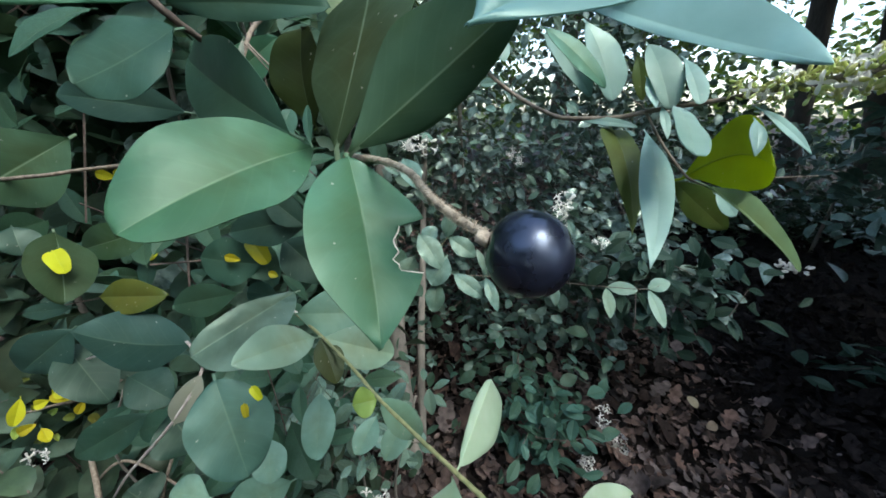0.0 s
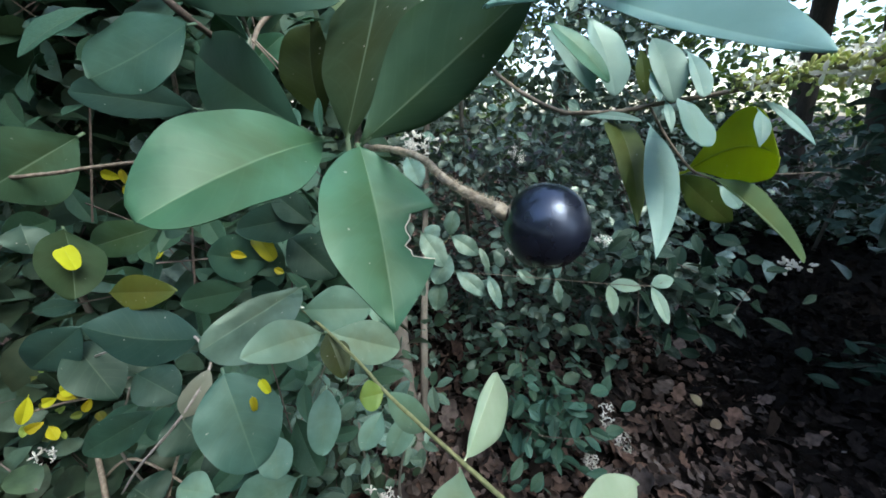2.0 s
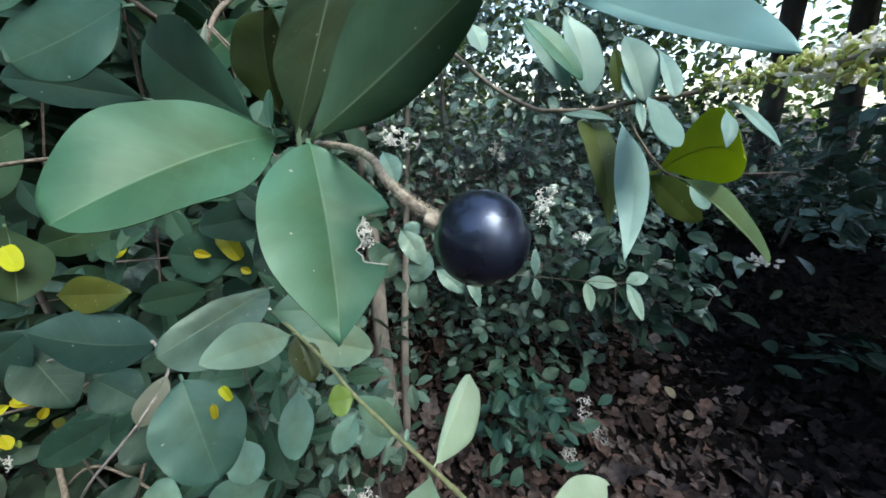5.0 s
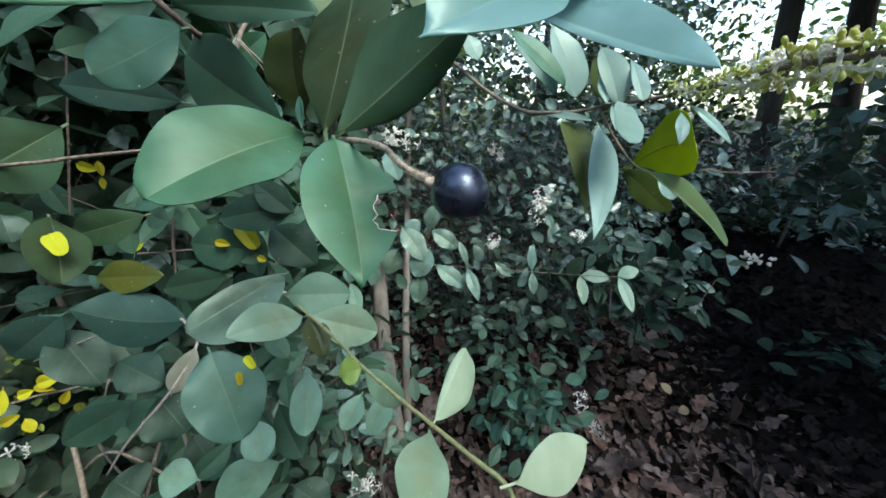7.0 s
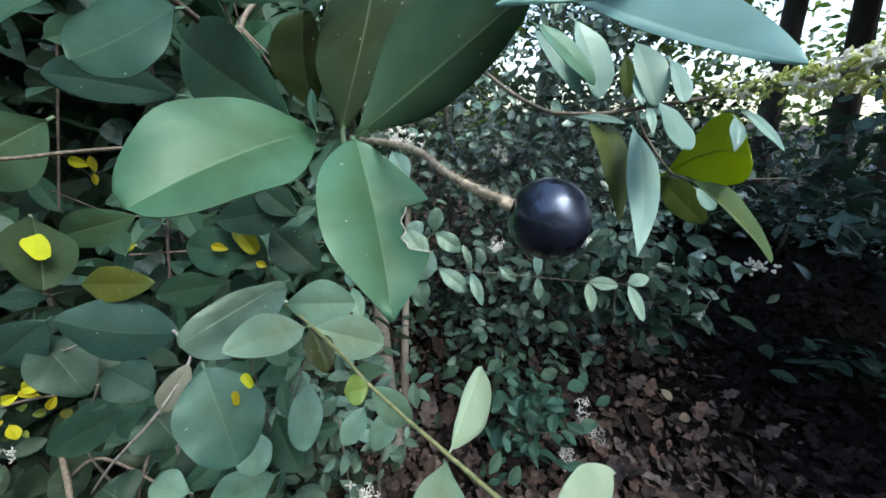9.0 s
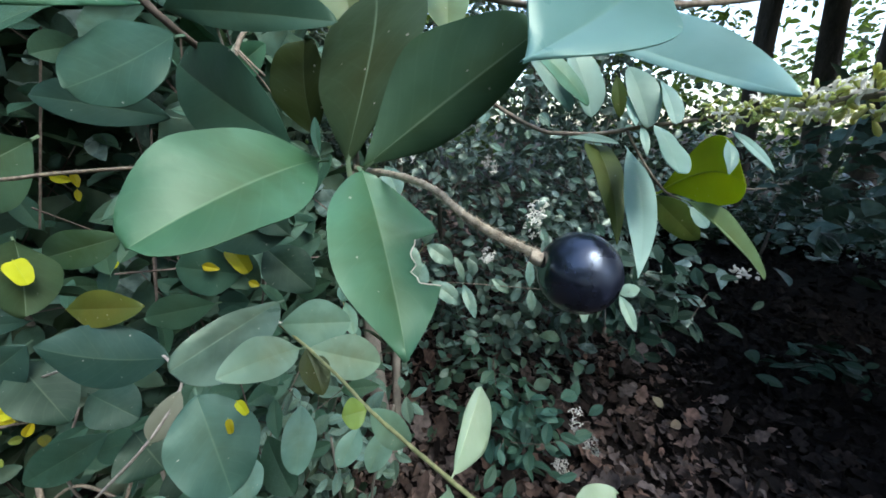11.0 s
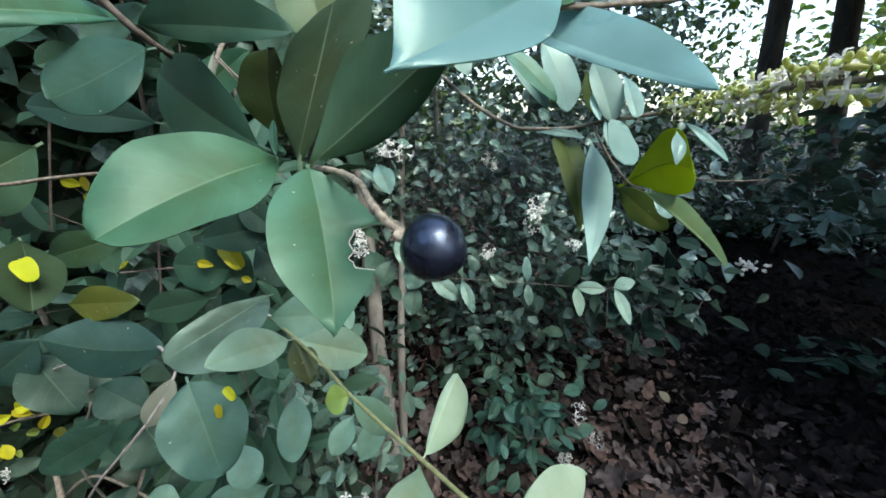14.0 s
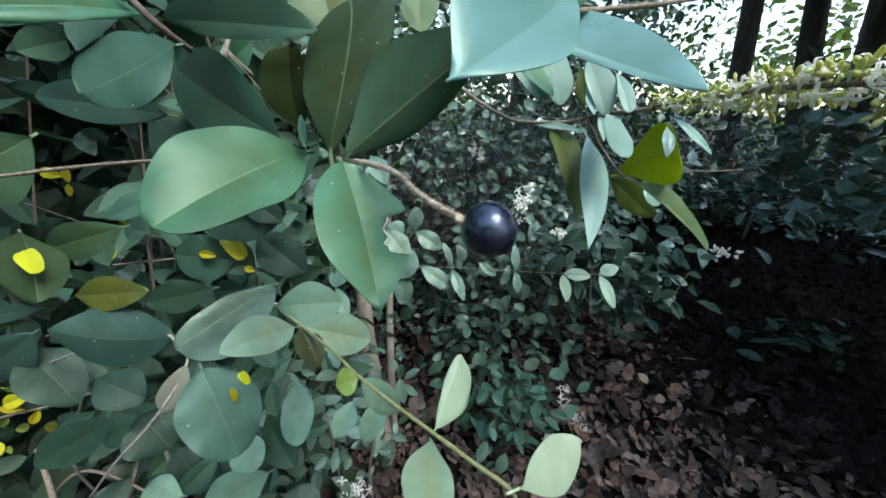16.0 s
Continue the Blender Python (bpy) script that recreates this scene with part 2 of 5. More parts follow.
def berry_material():
    mat, n, bsdf = nodes_of("berry_skin")
    place = n.nodes.new("ShaderNodeTexCoord")
    bloom = add(n, "ShaderNodeTexNoise", Scale=150.0, Detail=4.0)
    n.links.new(place.outputs["Object"], bloom.inputs["Vector"])
    n.links.new(mixed(n, ramp(n, bloom.outputs["Fac"], 0.35, 0.7), (0.0025, 0.003, 0.006), (0.012, 0.016, 0.03)), bsdf.inputs["Base Color"])
    n.links.new(maths(n, "ADD", maths(n, "MULTIPLY", ramp(n, bloom.outputs["Fac"], 0.35, 0.7), 0.26), 0.13), bsdf.inputs["Roughness"])
    bsdf.inputs["Specular IOR Level"].default_value = 0.95
    bsdf.inputs["Specular Tint"].default_value = (0.62, 0.78, 1.0, 1)
    bump = add(n, "ShaderNodeBump", Strength=0.3, Distance=0.0006)
    n.links.new(bloom.outputs["Fac"], bump.inputs["Height"])
    n.links.new(bump.outputs[0], bsdf.inputs["Normal"])
    return mat


BERRY = berry_material()


# ---- builders ----
def part(name, mesh, material, parent, label=""):
    """Links a mesh, or a bmesh, as one object under a thing or a part."""
    if isinstance(mesh, bmesh.types.BMesh):
        bm, mesh = mesh, bpy.data.meshes.new(name)
        bm.to_mesh(mesh)
        bm.free()
    if not mesh.materials:
        mesh.materials.append(material)
    ob = new(name, mesh)
    ob.parent = parent
    return tagged(ob, label)


def thing(name, label, category, group="", kind=""):
    return tagged(new(name), label, category, group, kind)


def smooth(mesh):
    mesh.polygons.foreach_set("use_smooth", [True] * len(mesh.polygons))
    return mesh


def blade(length, width, widest=0.5, fold=0.12, curl=0.06, point=0.75, bite=None, rows=18, thick=0.00028, seed=0, taper=0.0, skew=0.0, bow=0.0, arch=0.06):
    """A leaf blade along +y with its upper face to +z: two skins, a rim, a rib below and a short stalk."""
    rnd = random.Random(seed)
    power = math.log(0.5) / math.log(widest)
    across = (-1, -0.85, -0.6, -0.32, -0.035, 0, 0.035, 0.32, 0.6, 0.85, 1)
    wob = [rnd.uniform(-1, 1) for _ in range(6)]
    verts, uvs = [], []
    for i in range(rows + 1):
        u = 0.4 * i / rows + 0.3 * (1 - math.cos(math.pi * i / rows))
        h = width / 2 * max(math.sin(math.pi * min(1, u ** power)), 0.0) ** (point * (1 + taper * (1 - 2 * u)))
        h = max(h, width * 0.008)
        for w in across:
            half = h * (1 + 0.03 * math.sin(9 * u + wob[0] * 3 + w))
            if bite and bite[0] * w > 0 and bite[1] < u < bite[2]:
                s = (u - bite[1]) / (bite[2] - bite[1])
                half *= 1 - bite[3] * min(1, 9 * s, 9 * (1 - s)) * (0.9 + 0.1 * math.sin(21 * s))
            x = w * half * (1 + skew * min(1, max(-1, w * 8)))
            bent = bow * length * 4 * u * (1 - u)
            y = length * u + 0.02 * length * wob[1] * abs(w) * math.sin(3 * u)
            z = fold * abs(x) - curl * length * (2 * u - 1) ** 2 + 0.06 * width * wob[2] * w * math.sin(4 * u + wob[3]) + 0.018 * width * math.sin(14 * u + 5 * wob[4]) * abs(w) ** 2
            # the halves bulge and the margin rolls back; shallow swells run between the side veins
            z += 0.5 * arch * width * (abs(w) * (1 - abs(w)) * (half / width * 2) - 0.5 * abs(w) ** 4 * half / width)
            z += 0.006 * width * math.sin(26 * u - 5 * abs(w) + 4 * wob[5]) * abs(w) * (1.2 - abs(w))
            verts.append((x + bent, y, z + curl * length))
            uvs.append((0.5 + w / 2, u))
    k, count = len(across), len(verts)
    mesh_verts = [(x, y, z + thick / 2) for x, y, z in verts] + [(x, y, z - thick / 2) for x, y, z in verts]
    faces = []
    for i in range(rows):
        for j in range(k - 1):
            a = i * k + j
            faces.append((a, a + 1, a + k + 1, a + k))
            faces.append((count + a, count + a + k, count + a + k + 1, count + a + 1))
        for j in (0, k - 1):
            a = i * k + j
            faces.append((a, a + k, count + a + k, count + a) if j == 0 else (a, count + a, count + a + k, a + k))
    for j in range(k - 1):
        faces.append((j, count + j, count + j + 1, j + 1))
        a = rows * k + j
        faces.append((a, a + 1, count + a + 1, count + a))
    all_uv = uvs + uvs
    # rib and stalk
    ring, mid = 5, k // 2
    first = len(mesh_verts)
    spine = [(0, -0.07 * length, verts[mid][2] - 0.03 * length)] + [verts[i * k + mid] for i in range(0, int(rows * 0.9), 2)]
    for i, p in enumerate(spine):
        r = width * 0.018 * (1 - 0.85 * i / len(spine)) + 0.00012
        for q in range(ring):
            a = 2 * math.pi * q / ring
            mesh_verts.append((p[0] + r * math.cos(a), p[1], p[2] - thick / 2 + r * 0.8 * math.sin(a) - r * 0.45))
            all_uv.append((0.5, 0.5))
    for i in range(len(spine) - 1):
        for q in range(ring):
            a, b = first + i * ring + q, first + i * ring + (q + 1) % ring
            faces.append((a, b, b + ring, a + ring))
    mesh = bpy.data.meshes.new("leaf")
    mesh.from_pydata(mesh_verts, [], faces)
    layer = mesh.uv_layers.new(name="UVMap")
    layer.data.foreach_set("uv", [c for loop in mesh.loops for c in all_uv[loop.vertex_index]])
    smooth(mesh).set_sharp_from_angle(angle=radians(65))
    return mesh


def leaf(twig, base, tip, width, up, material, widest=0.5, fold=0.12, curl=0.06, point=0.75, bite=None, name="leaf", label="", taper=0.15, skew=0.0, bow=0.0, arch=0.06, seed=None):
    """A leaf from its base to its tip, with its upper face turned to up."""
    base, tip, up = Vector(base), Vector(tip), Vector(up)
    y = (tip - base).normalized()
    x = y.cross(up).normalized()
    seed = int(1e4 * abs(base.x + 2 * base.y + 3 * tip.z)) % 1000 if seed is None else seed
    mesh = blade((tip - base).length, width, widest, fold, curl, point, bite, 40 if bite else 24, 0.00028, seed, taper, skew, bow, arch)
    ob = part(name, mesh, material, twig, label)
    ob.matrix_local = Matrix.Translation(base) @ Matrix((x, y, x.cross(y))).transposed().to_4x4()
    if bite:
        # the eaten edge dries to a pale rim
        side = 0 if bite[0] < 0 else 10
        edge = [mesh.vertices[i * 11 + side].co for i in range(41)]
        length = (tip - base).length
        edge = [p for p in edge if bite[1] - 0.015 < p.y / length < bite[2] + 0.015]
        part("dry_edge", tube(edge, 0.00015, 0.00015, 6, 0.2, 3, 2), DRY_RIM, ob, "pale dry rim of an eaten edge")
    return ob


def fleck_blade(base, tip, width, up, material, widest=0.38, fold=0.5, curl=0.06, point=0.3):
    """A yellow blade laid on another leaf in place of a fleck of sunlight."""
    ob = leaf(None, base, tip, width, up, material, widest, fold, curl, point, None, "yellow_leaf")
    return tagged(ob, "small yellow blade on a green leaf standing for a sun fleck", "leaf", "fallen yellow leaves")


def tube(points, r0, r1, ring=8, bumps=0.0, seed=0, steps=6):
    """A smooth tapered tube through the points, as a bmesh."""
    rnd = random.Random(seed)
    pts = [Vector(p) for p in points]
    ends = [2 * pts[0] - pts[1]] + pts + [2 * pts[-1] - pts[-2]]
    line = []
    for i in range(1, len(ends) - 2):
        a, b, c, d = ends[i - 1:i + 3]
        for s in range(steps):
            t = s / steps
            line.append(0.5 * (2 * b + (c - a) * t + (2 * a - 5 * b + 4 * c - d) * t * t + (3 * b - a - 3 * c + d) * t ** 3))
    line.append(pts[-1])
    bm = bmesh.new()
    side, rings = Vector((0.3, 0.2, 0.9)), []
    for i, p in enumerate(line):
        along = (line[min(i + 1, len(line) - 1)] - line[max(i - 1, 0)]).normalized()
        side = (side - along * side.dot(along)).normalized()
        other = along.cross(side)
        r = r0 + (r1 - r0) * i / (len(line) - 1)
        row = []
        for q in range(ring):
            a = 2 * math.pi * q / ring
            row.append(bm.verts.new(p + (side * math.cos(a) + other * math.sin(a)) * r * (1 + bumps * rnd.uniform(-1, 1))))
        rings.append(row)
    for a, b in zip(rings, rings[1:]):
        for q in range(ring):
            bm.faces.new((a[q], a[(q + 1) % ring], b[(q + 1) % ring], b[q])).smooth = True
    bm.faces.new(list(reversed(rings[0])))
    bm.faces.new(rings[-1])
    return bm


def stem(twig, points, r0, r1, material, name="stem"):
    return part(name, tube(points, r0, r1, 10, 0.14 if material is HAIRY else 0.12, len(twig.children), 14 if material is HAIRY else 7), material, twig)


OVAL = ((0.0, 0.03), (0.16, 0.34), (0.38, 0.5), (0.62, 0.46), (0.84, 0.26), (1.0, 0.02))
OAK = ((0.0, 0.03), (0.1, 0.1), (0.2, 0.29), (0.29, 0.3), (0.36, 0.2), (0.46, 0.42), (0.54, 0.44), (0.61, 0.28), (0.7, 0.42), (0.78, 0.4), (0.86, 0.24), (0.95, 0.17), (1.0, 0.03))


def scatter(name, places, turns, lengths, widths, material, parent=None, bend=None, outline=OVAL):
    """Many small leaves in one mesh, folded along the rib and bent along it, each at its place and turn (numpy arrays)."""
    count, rows = len(places), len(outline)
    bend = np.full(count, 0.12) if bend is None else bend
    flat = np.array([(s * h, u, abs(s)) for u, h in outline for s in (-1, 0, 1)])
    x = flat[None, :, 0] * widths[:, None]
    y = flat[None, :, 1] * lengths[:, None]
    z = 0.25 * np.abs(x) - bend[:, None] * lengths[:, None] * (flat[None, :, 1] - 0.3) ** 2 * 2
    verts = np.einsum("nij,nkj->nki", turns, np.stack([x, y, z], 2)) + places[:, None]
    quads = np.array([(3 * r + c, 3 * r + c + 1, 3 * r + c + 4, 3 * r + c + 3) for r in range(rows - 1) for c in (0, 1)])
    faces = (quads[None] + (np.arange(count) * rows * 3)[:, None, None]).reshape(-1, 4)
    mesh = bpy.data.meshes.new(name)
    mesh.from_pydata(verts.reshape(-1, 3).tolist(), [], faces.tolist())
    smooth(mesh)
    mesh.materials.append(material)
    ob = new(name, mesh)
    ob.parent = parent
    return ob


def turns_for(rng, count, up=0.6, spread=1.0, lean=(0.0, 0.0)):
    """Rotations whose z axes lean towards +z."""
    z = rng.normal(size=(count, 3)) * spread
    z[:, 2] = np.abs(z[:, 2]) + up
    z[:, :2] += lean
    z /= np.linalg.norm(z, axis=1)[:, None]
    a = rng.normal(size=(count, 3))
    x = np.cross(a, z)
    x /= np.linalg.norm(x, axis=1)[:, None]
    y = np.cross(z, x)
    return np.stack([x, y, z], 2)


def clumps(rng, low, high, groups, each, radius):
    """Places in loose clumps inside a box."""
    centres = rng.uniform(low, high, size=(groups, 3))
    return (centres[:, None] + rng.normal(size=(groups, each, 3)) * radius).reshape(-1, 3)


# ---- ground ----
def ground_height(x, y):
    return 0.035 * noise.noise((x * 0.7, y * 0.7, 0)) + 0.012 * noise.noise((x * 4, y * 4, 3))


def build_ground():
    bm = bmesh.new()
    spots = [-400, -120, -40, -15, -8, -5] + [-3.5 + 0.14 * i for i in range(61)] + [6, 9, 15, 40, 120, 400]
    grid = [[bm.verts.new((x, y, ground_height(x, y))) for x in spots] for y in spots]
    for a, b in zip(grid, grid[1:]):
        for i in range(len(spots) - 1):
            bm.faces.new((a[i], a[i + 1], b[i + 1], b[i])).smooth = True
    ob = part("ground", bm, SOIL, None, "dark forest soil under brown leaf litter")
    return tagged(ob, "", "ground", "", "structure")


ground = build_ground()
rng = np.random.default_rng(4)


def litter_layer(name, label, material, count, reach, angles, sizes, lift, up, outline, kept):
    r = 0.25 + reach * rng.uniform(0, 1, count) ** 0.83
    a = rng.uniform(*angles, count)
    p = np.stack([r * np.sin(a), r * np.cos(a), np.zeros(count)], 1)
    # the litter darkens towards the evergreen thicket: shade put into the leaf colour
    in_shade = rng.uniform(0, 1, count) < np.clip((p[:, 0] - 0.66 - 0.1 * np.sin(5 * p[:, 1])) / 0.42, 0, 1)
    p = p[in_shade == kept]
    n = len(p)
    p[:, 2] = [ground_height(x, y) for x, y in p[:, :2]]
    p[:, 2] += rng.uniform(*lift, n)
    size = rng.uniform(*sizes, n)
    ob = scatter(name, p, turns_for(rng, n, up, 0.8), size, size * rng.uniform(0.45, 0.9, n), material, None, rng.normal(size=n) * 0.55, outline)
    tagged(ob, label, "leaf litter", "", "stuff")


def build_litter():
    for kept, material in ((False, LITTER), (True, LITTER_SHADE)):
        look_of = "dead leaves with shade in their colour" if kept else "brown dead leaves"
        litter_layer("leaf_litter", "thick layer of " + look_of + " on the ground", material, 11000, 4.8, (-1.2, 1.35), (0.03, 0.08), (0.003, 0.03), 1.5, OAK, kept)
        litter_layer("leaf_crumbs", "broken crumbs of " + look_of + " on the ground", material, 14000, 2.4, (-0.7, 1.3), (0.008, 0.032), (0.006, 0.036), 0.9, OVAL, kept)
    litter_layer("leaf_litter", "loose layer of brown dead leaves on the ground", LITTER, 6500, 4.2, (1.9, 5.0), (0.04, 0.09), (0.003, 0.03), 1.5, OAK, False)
    litter_layer("leaf_litter", "loose layer of dead leaves with shade in their colour on the ground", LITTER_SHADE, 3500, 4.4, (1.35, 2.6), (0.04, 0.09), (0.003, 0.03), 1.5, OAK, True)


build_litter()


def tan_leaf(x, y, length, turn):
    """A paler dead leaf that lies on top of the litter."""
    ob = part("dead_leaf", blade(length, length * 0.7, 0.5, 0.2, 0.1, 0.6, None, 14, 0.0006, int(x * 100)), TAN, None)
    ob.matrix_local = Matrix.LocRotScale(Vector((x, y, ground_height(x, y) + 0.06)), Euler((0.5, 0.1, 0)).to_matrix().to_quaternion() @ Euler((0, 0, turn)).to_matrix().to_quaternion(), Vector((1, 1, 1)))
    return tagged(ob, "pale tan dead leaf lying on the brown litter", "leaf", "pale dead leaves")


tan_leaf(0.654, 0.84, 0.036, 0.6)
tan_leaf(0.672, 0.785, 0.034, 2.0)


# ---- shrubs ----
def floret_mesh(opened):
    """A tiny flower on its tube with four petals, or a closed bud; one unit long along +z."""
    bm = bmesh.new()
    rings = [(0.0, 0.06), (0.3, 0.1), (0.55, 0.11)] if opened else [(0.0, 0.07), (0.25, 0.16), (0.6, 0.24), (0.85, 0.2), (1.0, 0.05)]
    rows = [[bm.verts.new((r * math.cos(q), r * math.sin(q), z)) for q in (0, 1.05, 2.09, 3.14, 4.19, 5.24)] for z, r in rings]
    for a, b in zip(rows, rows[1:]):
        for q in range(6):
            bm.faces.new((a[q], a[(q + 1) % 6], b[(q + 1) % 6], b[q])).smooth = True
    bm.faces.new(rows[-1])
    if opened:
        for q in range(4):
            t = Matrix.Rotation(q * math.pi / 2, 4, "Z")
            shape = [(0.06, -0.07, 0.5), (0.06, 0.07, 0.5), (0.3, 0.13, 0.76), (0.5, 0.14, 0.78), (0.68, 0.08, 0.66), (0.76, 0.0, 0.54), (0.68, -0.08, 0.66), (0.5, -0.14, 0.78), (0.3, -0.13, 0.76), (0.4, 0.0, 0.69)]
            v = [bm.verts.new(t @ Vector(c)) for c in shape]
            for k in range(9):
                bm.faces.new((v[k], v[(k + 1) % 9], v[9])).smooth = True
        for q in (0.8, 3.9):
            c = Vector((0.1 * math.cos(q), 0.1 * math.sin(q), 0.5))
            v = [bm.verts.new(c + Vector(o)) for o in ((0.03, 0, 0), (-0.03, 0.03, 0), (-0.03, -0.03, 0), (0.05 * math.cos(q), 0.05 * math.sin(q), 0.45))]
            for f in ((0, 1, 3), (1, 2, 3), (2, 0, 3)):
                bm.faces.new([v[k] for k in f])
    mesh = bpy.data.meshes.new("flower" if opened else "bud")
    bm.to_mesh(mesh)
    bm.free()
    mesh.materials.append(PETAL if opened else FLOWER_BUD)
    return mesh


FLORET, BUD = floret_mesh(True), floret_mesh(False)


def flower_cluster(parent, centre, size, count, seed, openness=0.7, along=(0, 0, 1)):
    """A small panicle of florets as one mesh, on a short stalk that leads down into the shrub."""
    r = random.Random(seed)
    bm = bmesh.new()
    axis = Vector(along).normalized()
    for _ in range(count):
        out = Vector([r.gauss(0, 1) for _ in range(3)]).normalized()
        spot = Vector(centre) + axis * size * r.uniform(-0.6, 0.6) + out * size * r.uniform(0.1, 0.38)
        turn = (out + axis * 0.4).to_track_quat("Z", "Y").to_matrix().to_4x4()
        k = len(bm.verts)
        bm.from_mesh(FLORET if r.random() < openness else BUD)
        bm.verts.ensure_lookup_table()
        m = Matrix.Translation(spot) @ turn @ Matrix.Scale(size * r.uniform(0.16, 0.3) + 0.003, 4)
        bmesh.ops.transform(bm, matrix=m, verts=bm.verts[k:])
    return part("panicle", bm, PETAL, parent, "spray of tiny creamy-white privet flowers")


SHARED = [blade(1, wide, m, 0.2, 0.05, pt, None, 9, 0.006, 70 + i) for i, (wide, m, pt) in enumerate(((0.5, 0.5, 0.75), (0.56, 0.55, 0.65), (0.45, 0.45, 0.85), (0.6, 0.5, 0.6)))]


@functools.lru_cache(None)
def shared_set(material):
    """The four small leaf shapes in one material."""
    meshes = [mesh.copy() for mesh in SHARED]
    for mesh in meshes:
        mesh.materials.append(material)
    return meshes


def shared_leaf(i, material):
    return shared_set(material)[i % len(SHARED)]


def shrub(name, label, boxes, size, seed, up=0.5, stems=(), material=None, own=0, leafy=None, lean=(0.0, 0.0), gap=None):
    """A shrub: woody stems and a crown of many small leaves inside some boxes (low, high, clumps, leaves in each, clump radius).
    own: how many of its foremost leaves are parts of their own; gap: a hollow in the crown (start, end, radius)."""
    rng = np.random.default_rng(seed)
    root = thing(name, label, "shrub", "shrubs")
    for points, r0, r1 in stems:
        part("branch", tube(points, r0, r1, 8, 0.1, seed), SAPLING, root)
    p = np.concatenate([clumps(rng, low, high, groups, each, radius) for low, high, groups, each, radius in boxes])
    p = p[p[:, 2] > 0.02]
    if gap:
        a, b = np.array(gap[0]), np.array(gap[1])
        k = np.clip((p - a) @ (b - a) / ((b - a) @ (b - a)), 0, 1)
        p = p[np.linalg.norm(p - a - k[:, None] * (b - a), axis=1) > gap[2]]
    p = p[np.argsort(p[:, 1])]
    n = len(p)
    s = size * rng.uniform(0.6, 1.25, n)
    t = turns_for(rng, n, up, 1.0, lean)
    if n > own:
        crown = scatter("crown", p[own:], t[own:], s[own:], s[own:] * rng.uniform(0.5, 0.66, n - own), material or LEAF_FAR, root, rng.uniform(-0.05, 0.3, n - own))
        tagged(crown, kind="stuff")
    for i in range(min(own, n)):
        ob = part("leaf", shared_leaf(i, leafy or LEAF), None, root)
        ob.matrix_local = Matrix.LocRotScale(Vector(p[i]), Matrix(t[i].tolist()).to_quaternion(), Vector((s[i], s[i], s[i])))
    bm = bmesh.new()
    for i in range(min(160, n // 16)):
        a, b = Vector(p[rng.integers(n)]), Vector(p[rng.integers(n)])
        b = a + (b - a).normalized() * min((b - a).length, 0.18)
        side = Vector(rng.normal(size=3)).normalized() * 0.0011
        other = (b - a).cross(side).normalized() * 0.0011
        ring = [[bm.verts.new(q + side * math.cos(c) + other * math.sin(c)) for c in (0, 2.1, 4.2)] for q in (a, b)]
        for c in range(3):
            bm.faces.new((ring[0][c], ring[0][(c + 1) % 3], ring[1][(c + 1) % 3], ring[1][c]))
    tagged(part("brushwood", bm, BRUSH, root), kind="stuff")
    return root


hedge = shrub("privet_shrub", "dense privet shrub with small glossy leaves and white flowers", [((-0.35, 0.88, 0.55), (0.62, 1.35, 1.3), 230, 26, 0.06)], 0.032, 11, 0.5, own=300, leafy=LEAF_SHRUB, lean=(0.25, -0.5),
              stems=[([(-0.09, 0.62, 0), (-0.14, 0.716, 0.231), (-0.176, 0.814, 0.432), (-0.209, 0.904, 0.585), (-0.26, 1.02, 0.9), (-0.3, 1.1, 1.4)], 0.021, 0.016),
                     ([(-0.09, 0.72, 0), (-0.101, 0.781, 0.255), (-0.111, 0.889, 0.451), (-0.121, 0.991, 0.662), (-0.12, 1.1, 1.2)], 0.011, 0.007),
                     ([(0.02, 1.2, 0), (0.0, 1.15, 0.4), (-0.03, 1.05, 0.8), (-0.05, 1.1, 1.3)], 0.008, 0.005)])
flower_cluster(hedge, (0.19, 0.72, 0.637), 0.042, 30, 1, 0.7, (0.25, 0, 1))
flower_cluster(hedge, (0.094, 0.664, 0.572), 0.026, 16, 2, 0.9, (0.1, 0, 1))
flower_cluster(hedge, (-0.081, 0.609, 0.777), 0.034, 26, 3, 0.8, (1, 0, -0.3))
flower_cluster(hedge, (0.103, 0.8, 0.737), 0.026, 14, 4, 0.9, (0.7, 0, -0.5))
flower_cluster(hedge, (0.27, 0.7, 0.582), 0.022, 10, 5, 0.9, (1, 0, 0))
flower_cluster(hedge, (-0.073, 0.345, 0.702), 0.017, 24, 12, 0.8, (0.4, 0, -1))
# Lower leaves take a darker copy for the shade under the hedge.
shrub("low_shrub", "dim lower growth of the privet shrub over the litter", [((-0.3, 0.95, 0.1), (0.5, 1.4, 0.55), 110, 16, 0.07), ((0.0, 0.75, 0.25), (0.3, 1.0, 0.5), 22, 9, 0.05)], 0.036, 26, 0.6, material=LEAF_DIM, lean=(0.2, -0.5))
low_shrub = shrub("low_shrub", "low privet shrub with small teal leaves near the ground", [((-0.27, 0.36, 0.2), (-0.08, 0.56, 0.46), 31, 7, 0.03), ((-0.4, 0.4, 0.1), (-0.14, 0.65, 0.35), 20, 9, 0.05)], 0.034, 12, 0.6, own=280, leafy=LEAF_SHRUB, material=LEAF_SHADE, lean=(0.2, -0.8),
                  stems=[([(-0.16, 0.5, 0), (-0.14, 0.42, 0.2), (-0.13, 0.37, 0.42)], 0.003, 0.0015), ([(-0.1, 0.5, 0), (-0.09, 0.42, 0.25), (-0.05, 0.4, 0.45)], 0.003, 0.0015)])
